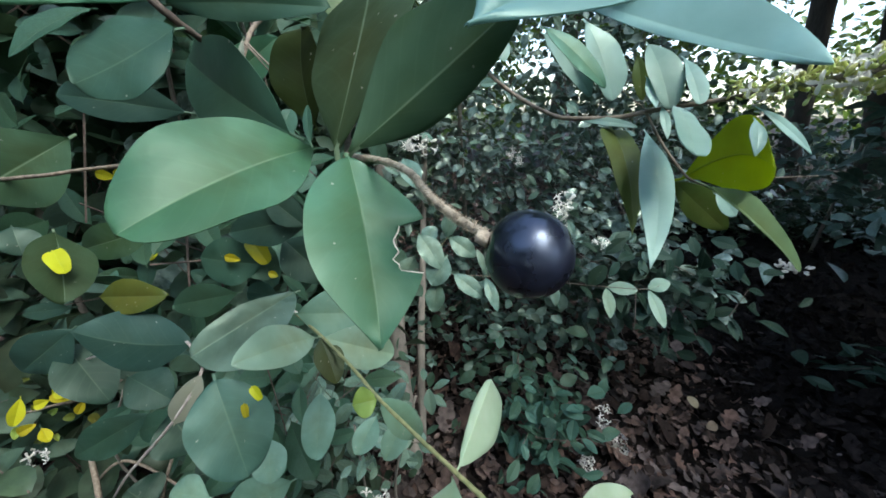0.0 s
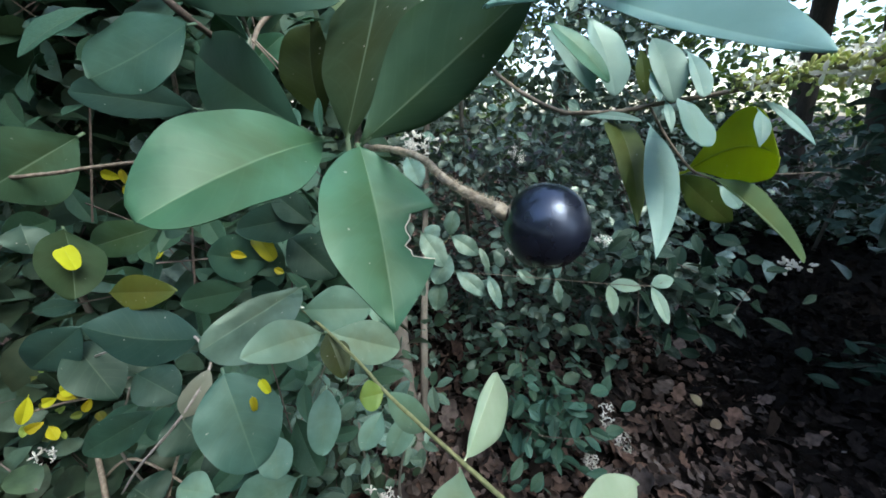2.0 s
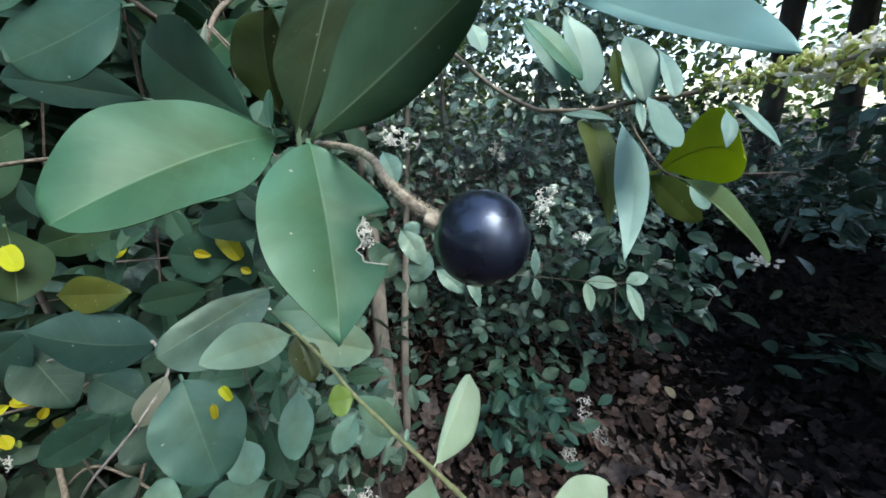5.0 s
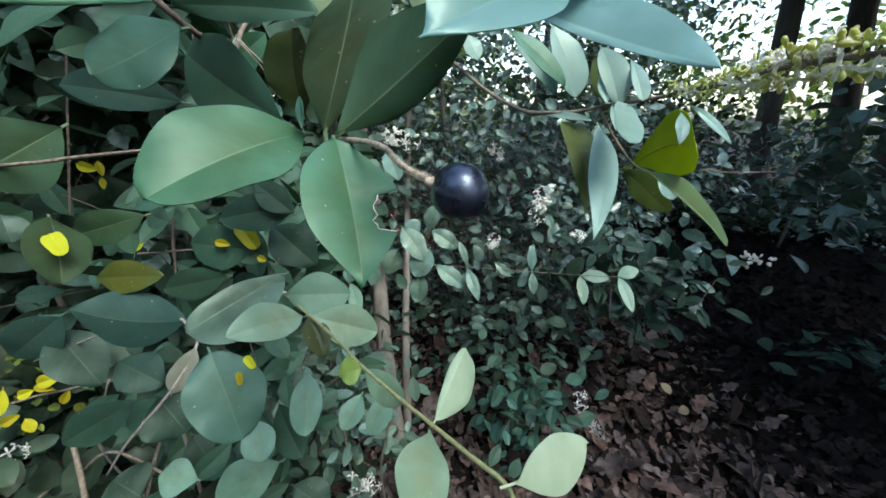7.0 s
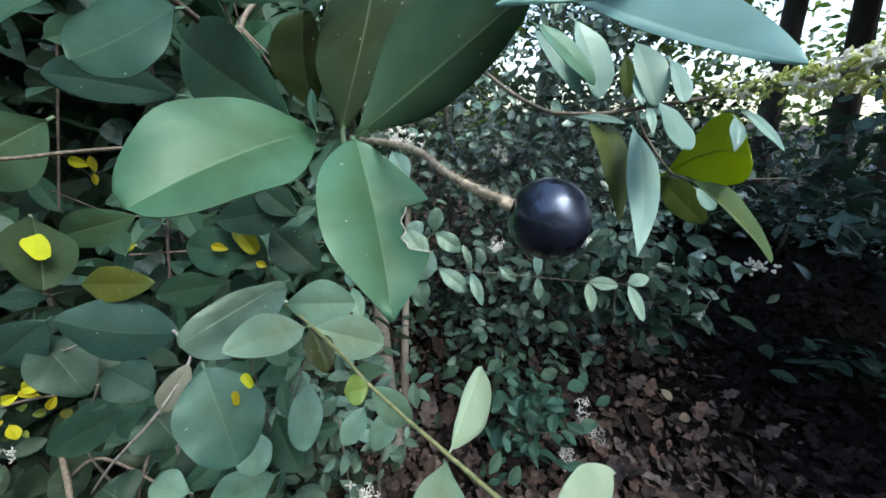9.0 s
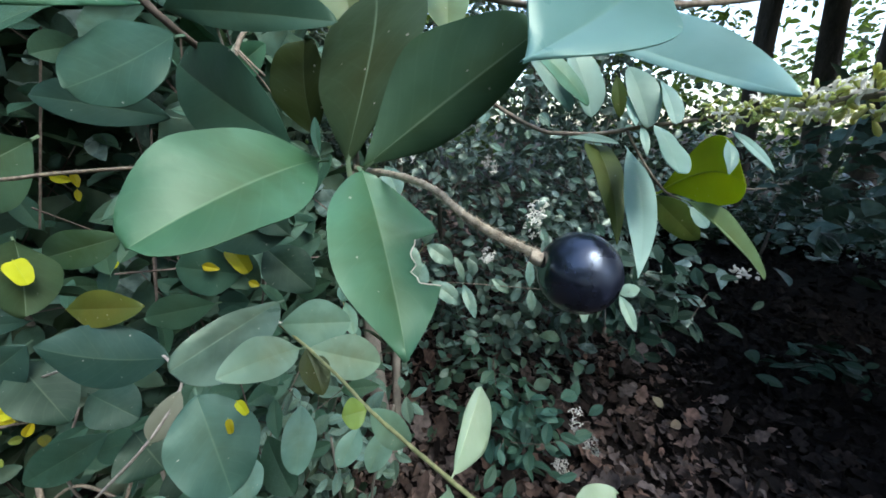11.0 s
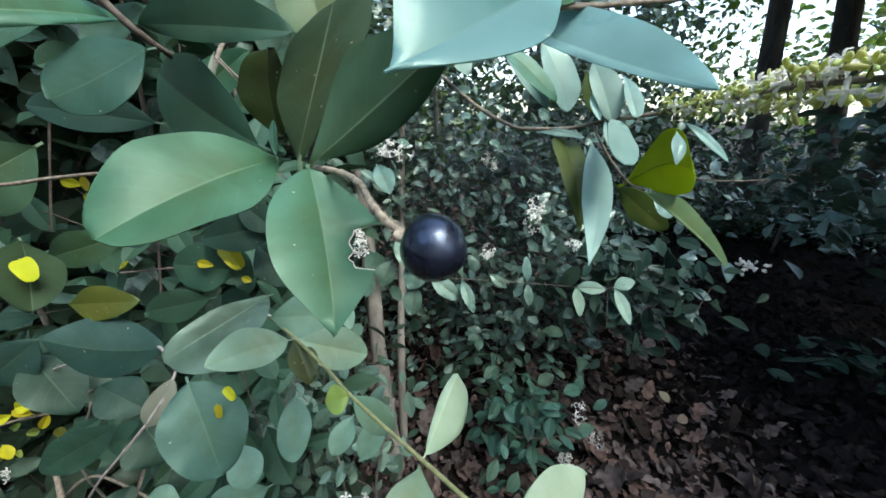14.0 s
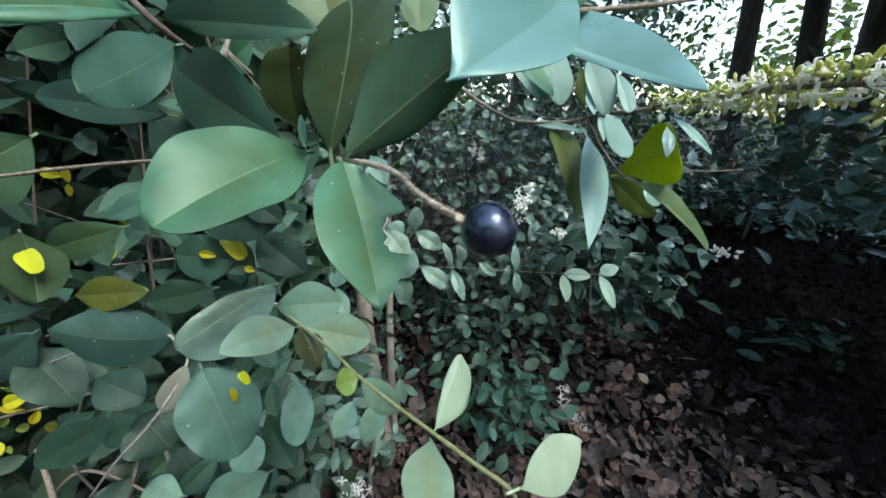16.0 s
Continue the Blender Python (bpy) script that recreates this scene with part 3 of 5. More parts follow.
flower_cluster(low_shrub, (-0.094, 0.329, 0.333), 0.026, 20, 6, 1.0, (1, 0, 0))
flower_cluster(low_shrub, (-0.571, 0.32, 0.364), 0.03, 7, 7, 1.0, (1, 0, 0.3))
sprigs = shrub("low_shrub", "sparse upright privet sprigs over the leaf litter", [((0.13, 0.56, 0.05), (0.3, 0.68, 0.3), 18, 7, 0.028), ((-0.02, 0.7, 0.02), (0.3, 0.9, 0.25), 16, 8, 0.05)], 0.041, 17, 0.8, own=150, leafy=LEAF_TEAL, material=LEAF_SHADE, lean=(0.1, -0.4))
flower_cluster(sprigs, (0.284, 0.6, 0.11), 0.036, 18, 8, 1.0, (0.2, 0, 1))
flower_cluster(sprigs, (0.41, 0.74, 0.03), 0.06, 36, 9, 0.9, (0.7, 0, -0.6))
flower_cluster(sprigs, (0.305, 0.62, 0.235), 0.034, 12, 10, 0.8, (0.5, 0, -0.8))
spread = shrub("privet_shrub", "spreading privet shrub with rounded leaves on thin stems", [((0.26, 0.7, 0.34), (0.6, 0.95, 0.53), 42, 9, 0.04)], 0.05, 13, 0.6, own=120, leafy=LEAF_GREEN_SHADE, lean=(0.1, -0.7))
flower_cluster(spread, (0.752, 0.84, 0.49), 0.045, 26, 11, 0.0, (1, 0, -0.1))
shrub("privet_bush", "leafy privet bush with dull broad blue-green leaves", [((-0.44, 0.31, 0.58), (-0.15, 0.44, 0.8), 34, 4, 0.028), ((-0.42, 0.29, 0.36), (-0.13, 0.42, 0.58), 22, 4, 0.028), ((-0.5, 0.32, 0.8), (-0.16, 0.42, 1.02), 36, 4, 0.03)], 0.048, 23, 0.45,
      stems=[([(-0.3, 0.55, 0), (-0.28, 0.52, 0.4), (-0.26, 0.5, 0.8), (-0.3, 0.48, 1.05)], 0.004, 0.002), ([(-0.4, 0.55, 0), (-0.4, 0.5, 0.5), (-0.37, 0.48, 1.0)], 0.004, 0.002)], own=300, leafy=LEAF_MOSS, lean=(0.2, -0.9), gap=((-0.2, 0.2, 0.785), (-0.437, 0.417, 0.742), 0.045))
# Boughs above the view, added to shade the leaves at the left.
shrub("privet_bush", "unseen upper privet boughs added to shade the bush", [((-0.75, 0.02, 1.14), (-0.2, 0.45, 1.4), 26, 7, 0.04)], 0.05, 24, 0.6, material=LEAF_DEEP_SHADE,
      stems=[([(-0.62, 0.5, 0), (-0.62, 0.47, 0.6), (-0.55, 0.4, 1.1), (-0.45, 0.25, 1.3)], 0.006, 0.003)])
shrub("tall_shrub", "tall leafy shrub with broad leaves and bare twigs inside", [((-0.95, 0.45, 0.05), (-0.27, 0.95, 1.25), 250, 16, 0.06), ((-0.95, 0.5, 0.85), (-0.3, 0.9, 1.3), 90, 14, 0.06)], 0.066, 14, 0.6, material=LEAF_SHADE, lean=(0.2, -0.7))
# Leaf colour darkened so that the gaps under the bush read as shade.
shrub("low_shrub", "dim undergrowth with thin bare twigs below the bush", [((-0.75, 0.32, 0.03), (-0.2, 0.62, 0.3), 32, 9, 0.05), ((-1.35, 0.25, 0.03), (-0.5, 0.8, 0.6), 100, 12, 0.06)], 0.06, 28, 0.6, material=LEAF_DEEP_SHADE, lean=(0.2, -0.7),
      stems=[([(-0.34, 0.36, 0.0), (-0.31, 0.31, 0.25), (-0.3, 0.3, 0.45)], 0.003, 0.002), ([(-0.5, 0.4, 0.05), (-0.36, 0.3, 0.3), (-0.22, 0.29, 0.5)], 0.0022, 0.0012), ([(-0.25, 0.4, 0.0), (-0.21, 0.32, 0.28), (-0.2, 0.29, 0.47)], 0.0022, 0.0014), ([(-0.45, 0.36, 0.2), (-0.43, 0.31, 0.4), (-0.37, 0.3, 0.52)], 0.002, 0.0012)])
shrub("tall_shrub", "deep shaded thicket of broad-leaved shrubs", [((-2.8, 1.25, 0.05), (-0.4, 2.1, 2.4), 420, 26, 0.11)], 0.095, 18, 0.5, material=LEAF_DEEP_SHADE)
shrub("evergreen_shrub", "shaded evergreen shrub at the edge of the wood", [((0.6, 2.3, 0.1), (1.9, 3.2, 0.9), 130, 25, 0.1)], 0.05, 15, 0.5, material=LEAF_DEEP_SHADE)
shrub("evergreen_shrub", "dark shaded thicket below the trunks", [((1.9, 3.8, 0.05), (6.0, 5.2, 0.7), 150, 25, 0.13), ((1.5, 2.5, 0.03), (4.4, 3.2, 0.16), 170, 20, 0.08), ((2.6, 0.7, 0.05), (3.6, 2.0, 0.7), 120, 25, 0.12)], 0.06, 16, 0.5, material=LEAF_DEEP_SHADE)
# Out of view; added to keep sky light off the ground on the right.
shrub("evergreen_shrub", "unseen evergreen shrub added to block light on the litter", [((1.4, -0.2, 0.05), (2.3, 0.45, 2.1), 160, 28, 0.1), ((1.45, -0.3, 1.5), (2.4, 1.4, 2.4), 150, 28, 0.1)], 0.075, 21, 0.5, material=LEAF_DEEP_SHADE)
# Unseen ring behind and beside the camera that cuts light from the horizon.
shrub("tall_shrub", "unseen ring of shrubs added to block low light", [((-4.5, -3.6, 0.05), (4.5, -2.3, 2.4), 260, 30, 0.2), ((-4.6, -2.3, 0.05), (-3.0, 1.5, 2.4), 120, 28, 0.2), ((3.6, -0.2, 0.05), (4.8, 1.8, 2.4), 70, 28, 0.2), ((3.6, -2.3, 0.05), (4.8, -0.2, 1.3), 50, 28, 0.15)], 0.16, 22, 0.4, material=LEAF_DEEP_SHADE)
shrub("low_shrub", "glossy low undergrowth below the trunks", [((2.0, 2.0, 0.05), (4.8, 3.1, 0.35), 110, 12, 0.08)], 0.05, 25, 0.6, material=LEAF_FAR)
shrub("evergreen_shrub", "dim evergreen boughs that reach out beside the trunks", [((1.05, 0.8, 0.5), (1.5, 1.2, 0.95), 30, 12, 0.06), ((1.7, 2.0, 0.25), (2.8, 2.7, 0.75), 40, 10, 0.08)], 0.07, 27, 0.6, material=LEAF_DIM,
      stems=[([(1.9, 0.5, 1.2), (1.6, 0.85, 0.95), (1.25, 1.0, 0.75)], 0.008, 0.003), ([(2.2, 2.4, 0), (2.2, 2.35, 0.75)], 0.01, 0.005)])
# Pale leaves added between the trunks; their colour stands for glints of light.
shrub("low_shrub", "sparse undergrowth leaves coloured pale to stand for glints between the trunks", [((3.08, 3.5, 0.25), (3.36, 3.7, 1.0), 9, 5, 0.035), ((2.88, 3.7, 0.3), (3.1, 3.9, 0.95), 6, 4, 0.035), ((3.5, 3.05, 0.08), (3.8, 3.3, 0.4), 6, 5, 0.04), ((3.9, 3.2, 0.1), (4.6, 3.6, 0.8), 9, 5, 0.05)], 0.036, 29, 0.5, material=LEAF_PALE2, lean=(0.2, -0.4))
shrub("seedling", "low seedling with long dim leaves on the forest floor", [((1.1, 0.95, 0.06), (1.5, 1.08, 0.14), 9, 5, 0.035)], 0.06, 19, 1.4, own=45, leafy=LEAF_GREEN_SHADE)


# ---- trees ----
def tree(x, y, radius, height, lean, seed, crowns, sway=0.0):
    """A tree: trunk, limbs, and crown leaves in boxes (low, high, clumps, leaves in each, clump radius, leaf length)."""
    rng = np.random.default_rng(seed)
    root = thing("tree", "tall dark-barked woodland tree with a leafy crown", "tree", "woodland trees")
    top = (x + lean, y + sway, height)
    part("trunk", tube([(x, y, -0.1), (x + lean * 0.1, y, 0.5), (x + lean * 0.5 + 0.03, y + sway * 0.5, height * 0.5), top], radius * 1.25, radius * 0.6, 14, 0.06, seed), TRUNK, root)
    for i in range(5):
        a = rng.uniform(0, 6.28)
        z = height * rng.uniform(0.4, 0.95)
        start = Vector((x + lean * z / height, y, z))
        out = Vector((math.cos(a), math.sin(a), 0.45))
        part("limb", tube([start, start + out * 0.7 + Vector((0, 0, 0.1)), start + out * 1.7], radius * 0.3, radius * 0.08, 8, 0.08, seed + i), TRUNK, root)
    for low, high, groups, each, spread_by, size in crowns:
        p = clumps(rng, low, high, groups, each, spread_by)
        n = len(p)
        s = size * rng.uniform(0.6, 1.3, n)
        tagged(scatter("crown", p, turns_for(rng, n, 0.3, 1.0), s, s * 0.55, LEAF_TREE, root, rng.uniform(-0.1, 0.3, n)), kind="stuff")
    return root


# Its last three crown boxes are unseen canopy added to shade the right.
tree(2.72, 3.4, 0.082, 6, -0.75, 31, [((1.2, 4.3, 1.6), (3.6, 5.6, 4.2), 55, 20, 0.16, 0.08), ((1.9, -1.8, 2.6), (2.9, -0.2, 3.4), 34, 36, 0.2, 0.17), ((1.75, -0.2, 2.4), (5.4, 3.4, 3.4), 300, 36, 0.22, 0.17), ((1.15, 0.7, 2.15), (3.2, 2.1, 2.6), 140, 30, 0.15, 0.13)])
# Unseen tree added to break the berry's highlight into patches.
tree(2.9, -2.9, 0.13, 6, -0.5, 37, [((0.5, -2.3, 3.0), (2.6, -0.5, 4.2), 40, 22, 0.13, 0.1)])
tree(3.42, 3.4, 0.088, 6, -1.35, 32, [((3.2, 4.3, 1.9), (5.4, 5.6, 4.5), 32, 22, 0.2, 0.08)])
tree(4.08, 3.6, 0.12, 6.5, -1.0, 33, [((3.9, 4.8, 1.0), (6.5, 6.4, 4.5), 42, 26, 0.22, 0.09)])
# Second crown boxes of these two are unseen canopy added to block sky light.
tree(1.1, 5.6, 0.12, 6, 0.2, 34, [((-0.2, 4.6, 0.9), (2.6, 6.4, 4.0), 130, 26, 0.2, 0.09), ((-3.0, 3.6, 3.7), (6.0, 8.0, 5.0), 260, 30, 0.35, 0.25)])
tree(-1.3, 4.5, 0.16, 6, -0.2, 35, [((-4.0, 3.2, 0.4), (0.4, 5.6, 3.6), 190, 28, 0.22, 0.1), ((-4.5, -1.5, 2.6), (-0.75, 2.6, 3.5), 60, 26, 0.3, 0.17)])
# Three unseen trees added round the edge to block low sky light.
tree(5.9, -0.6, 0.16, 6.5, 0.2, 38, [((4.6, -2.0, 1.8), (6.6, 2.6, 5.2), 130, 28, 0.3, 0.24)])
tree(0.4, -5.4, 0.17, 6.5, 0.1, 39, [((-4.6, -6.2, 1.8), (4.6, -4.4, 4.6), 210, 28, 0.32, 0.24)])
tree(-5.6, -0.8, 0.15, 6.5, 0.2, 40, [((-6.4, -4.4, 1.8), (-4.6, 3.4, 5.2), 190, 28, 0.32, 0.24)])
tree(9.5, 7.0, 0.2, 7, 0.2, 36, [((-4.0, 7.0, 0.0), (11.0, 9.0, 2.6), 160, 30, 0.32, 0.18)])


# ---- the berry ----
def build_berry():
    bm = bmesh.new()
    bmesh.ops.create_uvsphere(bm, u_segments=40, v_segments=26, radius=0.0045)
    for v in bm.verts:
        v.co *= 1 + 0.02 * noise.noise(v.co * 260)
        v.co.y *= 1.03
        dimple = math.exp(-((v.co.x + 0.0044) ** 2 + v.co.y ** 2 + (v.co.z - 0.001) ** 2) / 0.0000008)
        v.co.x += 0.0005 * dimple
    for f in bm.faces:
        f.smooth = True
    root = thing("berry", "ripe blue-black berry with a faint waxy bloom", "berry")
    root.location = (0.0252, 0.0400, 0.8082)
    part("skin", bm, BERRY, root)
    part("stalk_collar", tube([(-0.0052, 0.0012, 0.0013), (-0.0044, 0.0009, 0.0011), (-0.0040, 0.0008, 0.0010)], 0.0007, 0.0009, 12, 0.1, 5, 3), HAIRY, root, "tan collar where the stalk joins")


build_berry()

# ---- flower spike and fallen bits ----
def flower_spike(twig, line, seed):
    """A panicle: an axis with short forking side branches, each with a knot of buds and a few open florets."""
    r = random.Random(seed)
    pts = [Vector(p) for p in line]
    spike = part("flower_spike", tube(line, 0.0009, 0.0006, 8, 0.1, seed), GREENSTEM, twig, "dense spike of yellow-green buds and white flowers")
    run = [0.0]
    for a, b in zip(pts, pts[1:]):
        run.append(run[-1] + (b - a).length)
    d, turn = 0.0, 0.4
    while d < run[-1]:
        k = max(i for i in range(len(pts) - 1) if run[i] <= d)
        p = pts[k].lerp(pts[k + 1], (d - run[k]) / (run[k + 1] - run[k]))
        along = (pts[k + 1] - pts[k]).normalized()
        side = along.orthogonal().normalized()
        far = d / run[-1]
        for half in (0, math.pi):
            out = (Matrix.Rotation(turn + half + r.uniform(-0.4, 0.4), 3, along) @ side).normalized()
            reach = r.uniform(0.0026, 0.006) * (0.65 + 0.6 * far)
            tip = p + out * reach + along * reach * 0.9
            part("side_branch", tube([p, p.lerp(tip, 0.5) + out * 0.0004, tip], 0.00035, 0.0002, 5, 0.05, 1, 2), GREENSTEM, spike)
            for i in range(r.choice((5, 6, 7))):
                aim = (out * 0.8 + along * 0.5 + Vector([r.gauss(0, 0.75) for _ in range(3)])).normalized()
                flower = r.random() < 0.1 + 0.26 * far and i > 1
                at = tip.lerp(p, 0.14 * i) + aim * r.uniform(0.0002, 0.0009)
                size = r.uniform(0.0034, 0.0046) if flower else r.uniform(0.0018, 0.003) * (0.85 + 0.55 * far)
                ob = part("flower" if flower else "bud", FLORET if flower else BUD, PETAL, spike)
                ob.matrix_local = Matrix.LocRotScale(at, aim.to_track_quat("Z", "Y"), Vector((size, size, size * (1.0 if flower else r.uniform(0.9, 1.3)))))
        d += r.uniform(0.0024, 0.0034)
        turn += 1.57
    return spike


def hairs(twig, line, radius, count, length, seed):
    """A fuzz of fine hairs along a twig, as one mesh."""
    r = random.Random(seed)
    pts = [Vector(p) for p in line]
    bm = bmesh.new()
    for _ in range(count):
        k = r.randrange(len(pts) - 1)
        p = pts[k].lerp(pts[k + 1], r.random())
        along = (pts[k + 1] - pts[k]).normalized()
        out = Vector([r.gauss(0, 1) for _ in range(3)])
        out = (out - along * out.dot(along) * 0.7).normalized()
        base = p + out * radius * 0.9
        side = out.cross(along).normalized() * 0.00004
        tip = base + (out + along * r.uniform(-0.5, 0.5)) * length * r.uniform(0.5, 1.2)
        v = [bm.verts.new(q) for q in (base - side, base + side, base + along * 0.00005, tip)]
        for f in ((0, 1, 3), (1, 2, 3), (2, 0, 3)):
            bm.faces.new([v[i] for i in f])
    return tagged(part("fuzz", bm, HAIRY, twig, "pale fine hairs"), kind="stuff")


# -- near twigs --

berry_twig = thing("berry_twig", "hairy brown privet twig with broad dull green leaves", "twig", "privet twigs")
stem(berry_twig, [(-0.0371, 0.2135, 0.8889), (-0.0297, 0.1723, 0.8509), (-0.0223, 0.1368, 0.8278), (-0.0173, 0.1135, 0.8170), (-0.0131, 0.0963, 0.8107)], 0.0013, 0.0009, BARK, "stem")
stem(berry_twig, [(-0.0131, 0.0963, 0.8107), (-0.0011, 0.0832, 0.8116), (0.0075, 0.0705, 0.8113), (0.0127, 0.0584, 0.8098), (0.0173, 0.0487, 0.8093), (0.0211, 0.0414, 0.8094)], 0.0008, 0.00052, HAIRY, "spur")
leaf(berry_twig, (-0.0261, 0.1077, 0.8115), (-0.0485, 0.0648, 0.7985), 0.0302, (0.41, -0.45, 0.79), LEAF, 0.53, 0.20, 0.06, 0.72, taper=0.37, skew=0.11, bow=-0.00, arch=0.07, seed=838)
leaf(berry_twig, (-0.0093, 0.0869, 0.8113), (0.0044, 0.0573, 0.7823), 0.0255, (0.39, -0.54, 0.74), LEAF, 0.48, 0.17, -0.00, 0.88, bite=(-1, 0.41, 0.69, 0.6), taper=-0.15, skew=-0.02, bow=-0.02, arch=0.08, seed=63)
leaf(berry_twig, (-0.0088, 0.0875, 0.8126), (0.0259, 0.0783, 0.8396), 0.0236, (-0.31, -0.95, 0.08), LEAF_UNDER_SHADE, 0.51, -0.27, -0.11, 0.79, taper=0.42, skew=-0.40, bow=-0.04, arch=0.08, seed=829)
leaf(berry_twig, (-0.0145, 0.0929, 0.8132), (-0.0183, 0.1472, 0.8627), 0.0352, (-0.41, -0.63, 0.66), LEAF_UNDER_SHADE, 0.57, -0.06, 0.10, 0.44, taper=0.57, skew=-0.13, bow=0.13, arch=0.08, seed=615)
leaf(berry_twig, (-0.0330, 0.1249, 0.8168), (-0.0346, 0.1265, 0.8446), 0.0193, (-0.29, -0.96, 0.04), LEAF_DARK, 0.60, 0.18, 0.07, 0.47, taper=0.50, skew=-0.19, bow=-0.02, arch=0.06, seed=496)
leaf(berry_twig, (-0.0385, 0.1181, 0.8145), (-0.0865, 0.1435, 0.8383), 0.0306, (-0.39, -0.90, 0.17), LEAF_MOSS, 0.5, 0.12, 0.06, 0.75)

crossing_twig = thing("crossing_twig", "thin grey privet twig with rounded teal-green leaves", "twig", "privet twigs")
stem(crossing_twig, [(-0.2713, 0.1829, 0.7805), (-0.2090, 0.1774, 0.7871), (-0.1856, 0.1766, 0.7906), (-0.1475, 0.1746, 0.7952), (-0.1191, 0.1747, 0.7977)], 0.0011, 0.0008, BARK, "stem")
leaf(crossing_twig, (-0.0646, 0.1125, 0.8419), (-0.0883, 0.1017, 0.8270), 0.0272, (0.08, -0.86, 0.50), LEAF_TEAL, 0.52, -0.08, 0.02, 0.60, taper=0.25, skew=0.21, bow=-0.06, arch=0.1, seed=469)
leaf(crossing_twig, (-0.1010, 0.1540, 0.8200), (-0.1483, 0.1471, 0.8260), 0.0172, (0.16, -0.98, 0.13), LEAF_GREEN_SHADE, 0.5, 0.12, 0.06, 0.66, skew=0.16)
leaf(crossing_twig, (-0.0841, 0.1292, 0.8528), (-0.1026, 0.0799, 0.8422), 0.0157, (0.74, -0.39, 0.54), LEAF, 0.5, 0.2, 0.06, 0.66, arch=0.3, skew=0.35)
leaf(crossing_twig, (-0.0733, 0.1229, 0.8502), (-0.0222, 0.1175, 0.8476), 0.0145, (-0.11, -0.99, -0.02), LEAF_MOSS, 0.5, 0.12, 0.06, 0.66, skew=-0.39)
leaf(crossing_twig, (-0.0270, 0.1662, 0.8478), (-0.0423, 0.1817, 0.8922), 0.0300, (0.11, -0.93, 0.36), LEAF_PALE, 0.5, 0.12, 0.06, 0.75)
leaf(crossing_twig, (-0.2179, 0.2052, 0.8043), (-0.2476, 0.1718, 0.7768), 0.0443, (0.73, -0.68, 0.04), LEAF_UNDER_SHADE, 0.55, 0.12, 0.06, 0.75)
leaf(crossing_twig, (-0.1217, 0.1958, 0.8250), (-0.0856, 0.2096, 0.8564), 0.0187, (0.45, -0.88, -0.13), LEAF, 0.5, 0.12, 0.06, 0.75)

overhead_twig = thing("overhead_twig", "brown privet twig with pale glossy leaves overhead", "twig", "privet twigs")
stem(overhead_twig, [(-0.0154, 0.1935, 0.8918), (0.0049, 0.1718, 0.8737), (0.0337, 0.1413, 0.8597), (0.0570, 0.1252, 0.8565), (0.0759, 0.1381, 0.8604), (0.1111, 0.1585, 0.8680), (0.1616, 0.1869, 0.8812)], 0.0011, 0.0009, BARK, "stem")
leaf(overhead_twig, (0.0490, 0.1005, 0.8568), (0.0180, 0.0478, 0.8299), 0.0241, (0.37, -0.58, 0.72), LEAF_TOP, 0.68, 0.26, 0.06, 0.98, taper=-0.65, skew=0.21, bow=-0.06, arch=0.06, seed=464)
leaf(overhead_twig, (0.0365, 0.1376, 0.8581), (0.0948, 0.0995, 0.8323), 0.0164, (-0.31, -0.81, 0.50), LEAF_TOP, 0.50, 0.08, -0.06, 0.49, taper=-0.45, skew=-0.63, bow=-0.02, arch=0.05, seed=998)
leaf(overhead_twig, (0.0484, 0.1191, 0.8556), (0.0704, 0.1361, 0.8700), 0.0108, (0.50, -0.84, 0.21), LEAF, 0.5, 0.12, 0.06, 0.75)
leaf(overhead_twig, (0.0063, 0.1891, 0.8772), (0.0076, 0.1709, 0.8566), 0.0180, (0.03, -0.75, 0.66), LEAF_PALE, 0.5, 0.12, 0.06, 0.75)

flowering_twig = thing("flowering_twig", "slender privet twig with hanging narrow leaves and a flower spike", "twig", "privet twigs")
stem(flowering_twig, [(0.0167, 0.2488, 0.8492), (0.0386, 0.2288, 0.8313), (0.0572, 0.2073, 0.8207), (0.0679, 0.1964, 0.8193), (0.0830, 0.1867, 0.8203), (0.0973, 0.1812, 0.8237), (0.1167, 0.1727, 0.8275), (0.1244, 0.1570, 0.8303), (0.1215, 0.1276, 0.8323), (0.1167, 0.1021, 0.8336), (0.1170, 0.0807, 0.8337), (0.1180, 0.0678, 0.8334)], 0.0011, 0.0008, BARK, "stem")
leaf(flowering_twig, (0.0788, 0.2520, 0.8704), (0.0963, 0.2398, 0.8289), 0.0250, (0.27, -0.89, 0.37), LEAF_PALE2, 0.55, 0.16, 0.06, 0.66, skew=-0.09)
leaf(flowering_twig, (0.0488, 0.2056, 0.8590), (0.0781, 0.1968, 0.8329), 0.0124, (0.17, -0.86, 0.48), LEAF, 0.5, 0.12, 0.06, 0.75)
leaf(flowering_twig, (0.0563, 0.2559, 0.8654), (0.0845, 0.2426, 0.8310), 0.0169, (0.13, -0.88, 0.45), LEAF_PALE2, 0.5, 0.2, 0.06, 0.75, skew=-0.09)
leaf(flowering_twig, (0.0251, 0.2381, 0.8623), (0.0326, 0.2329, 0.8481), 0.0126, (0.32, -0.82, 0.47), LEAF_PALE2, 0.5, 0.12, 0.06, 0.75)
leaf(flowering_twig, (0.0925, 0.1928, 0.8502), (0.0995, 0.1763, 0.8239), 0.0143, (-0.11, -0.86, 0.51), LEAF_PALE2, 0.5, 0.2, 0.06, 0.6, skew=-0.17)
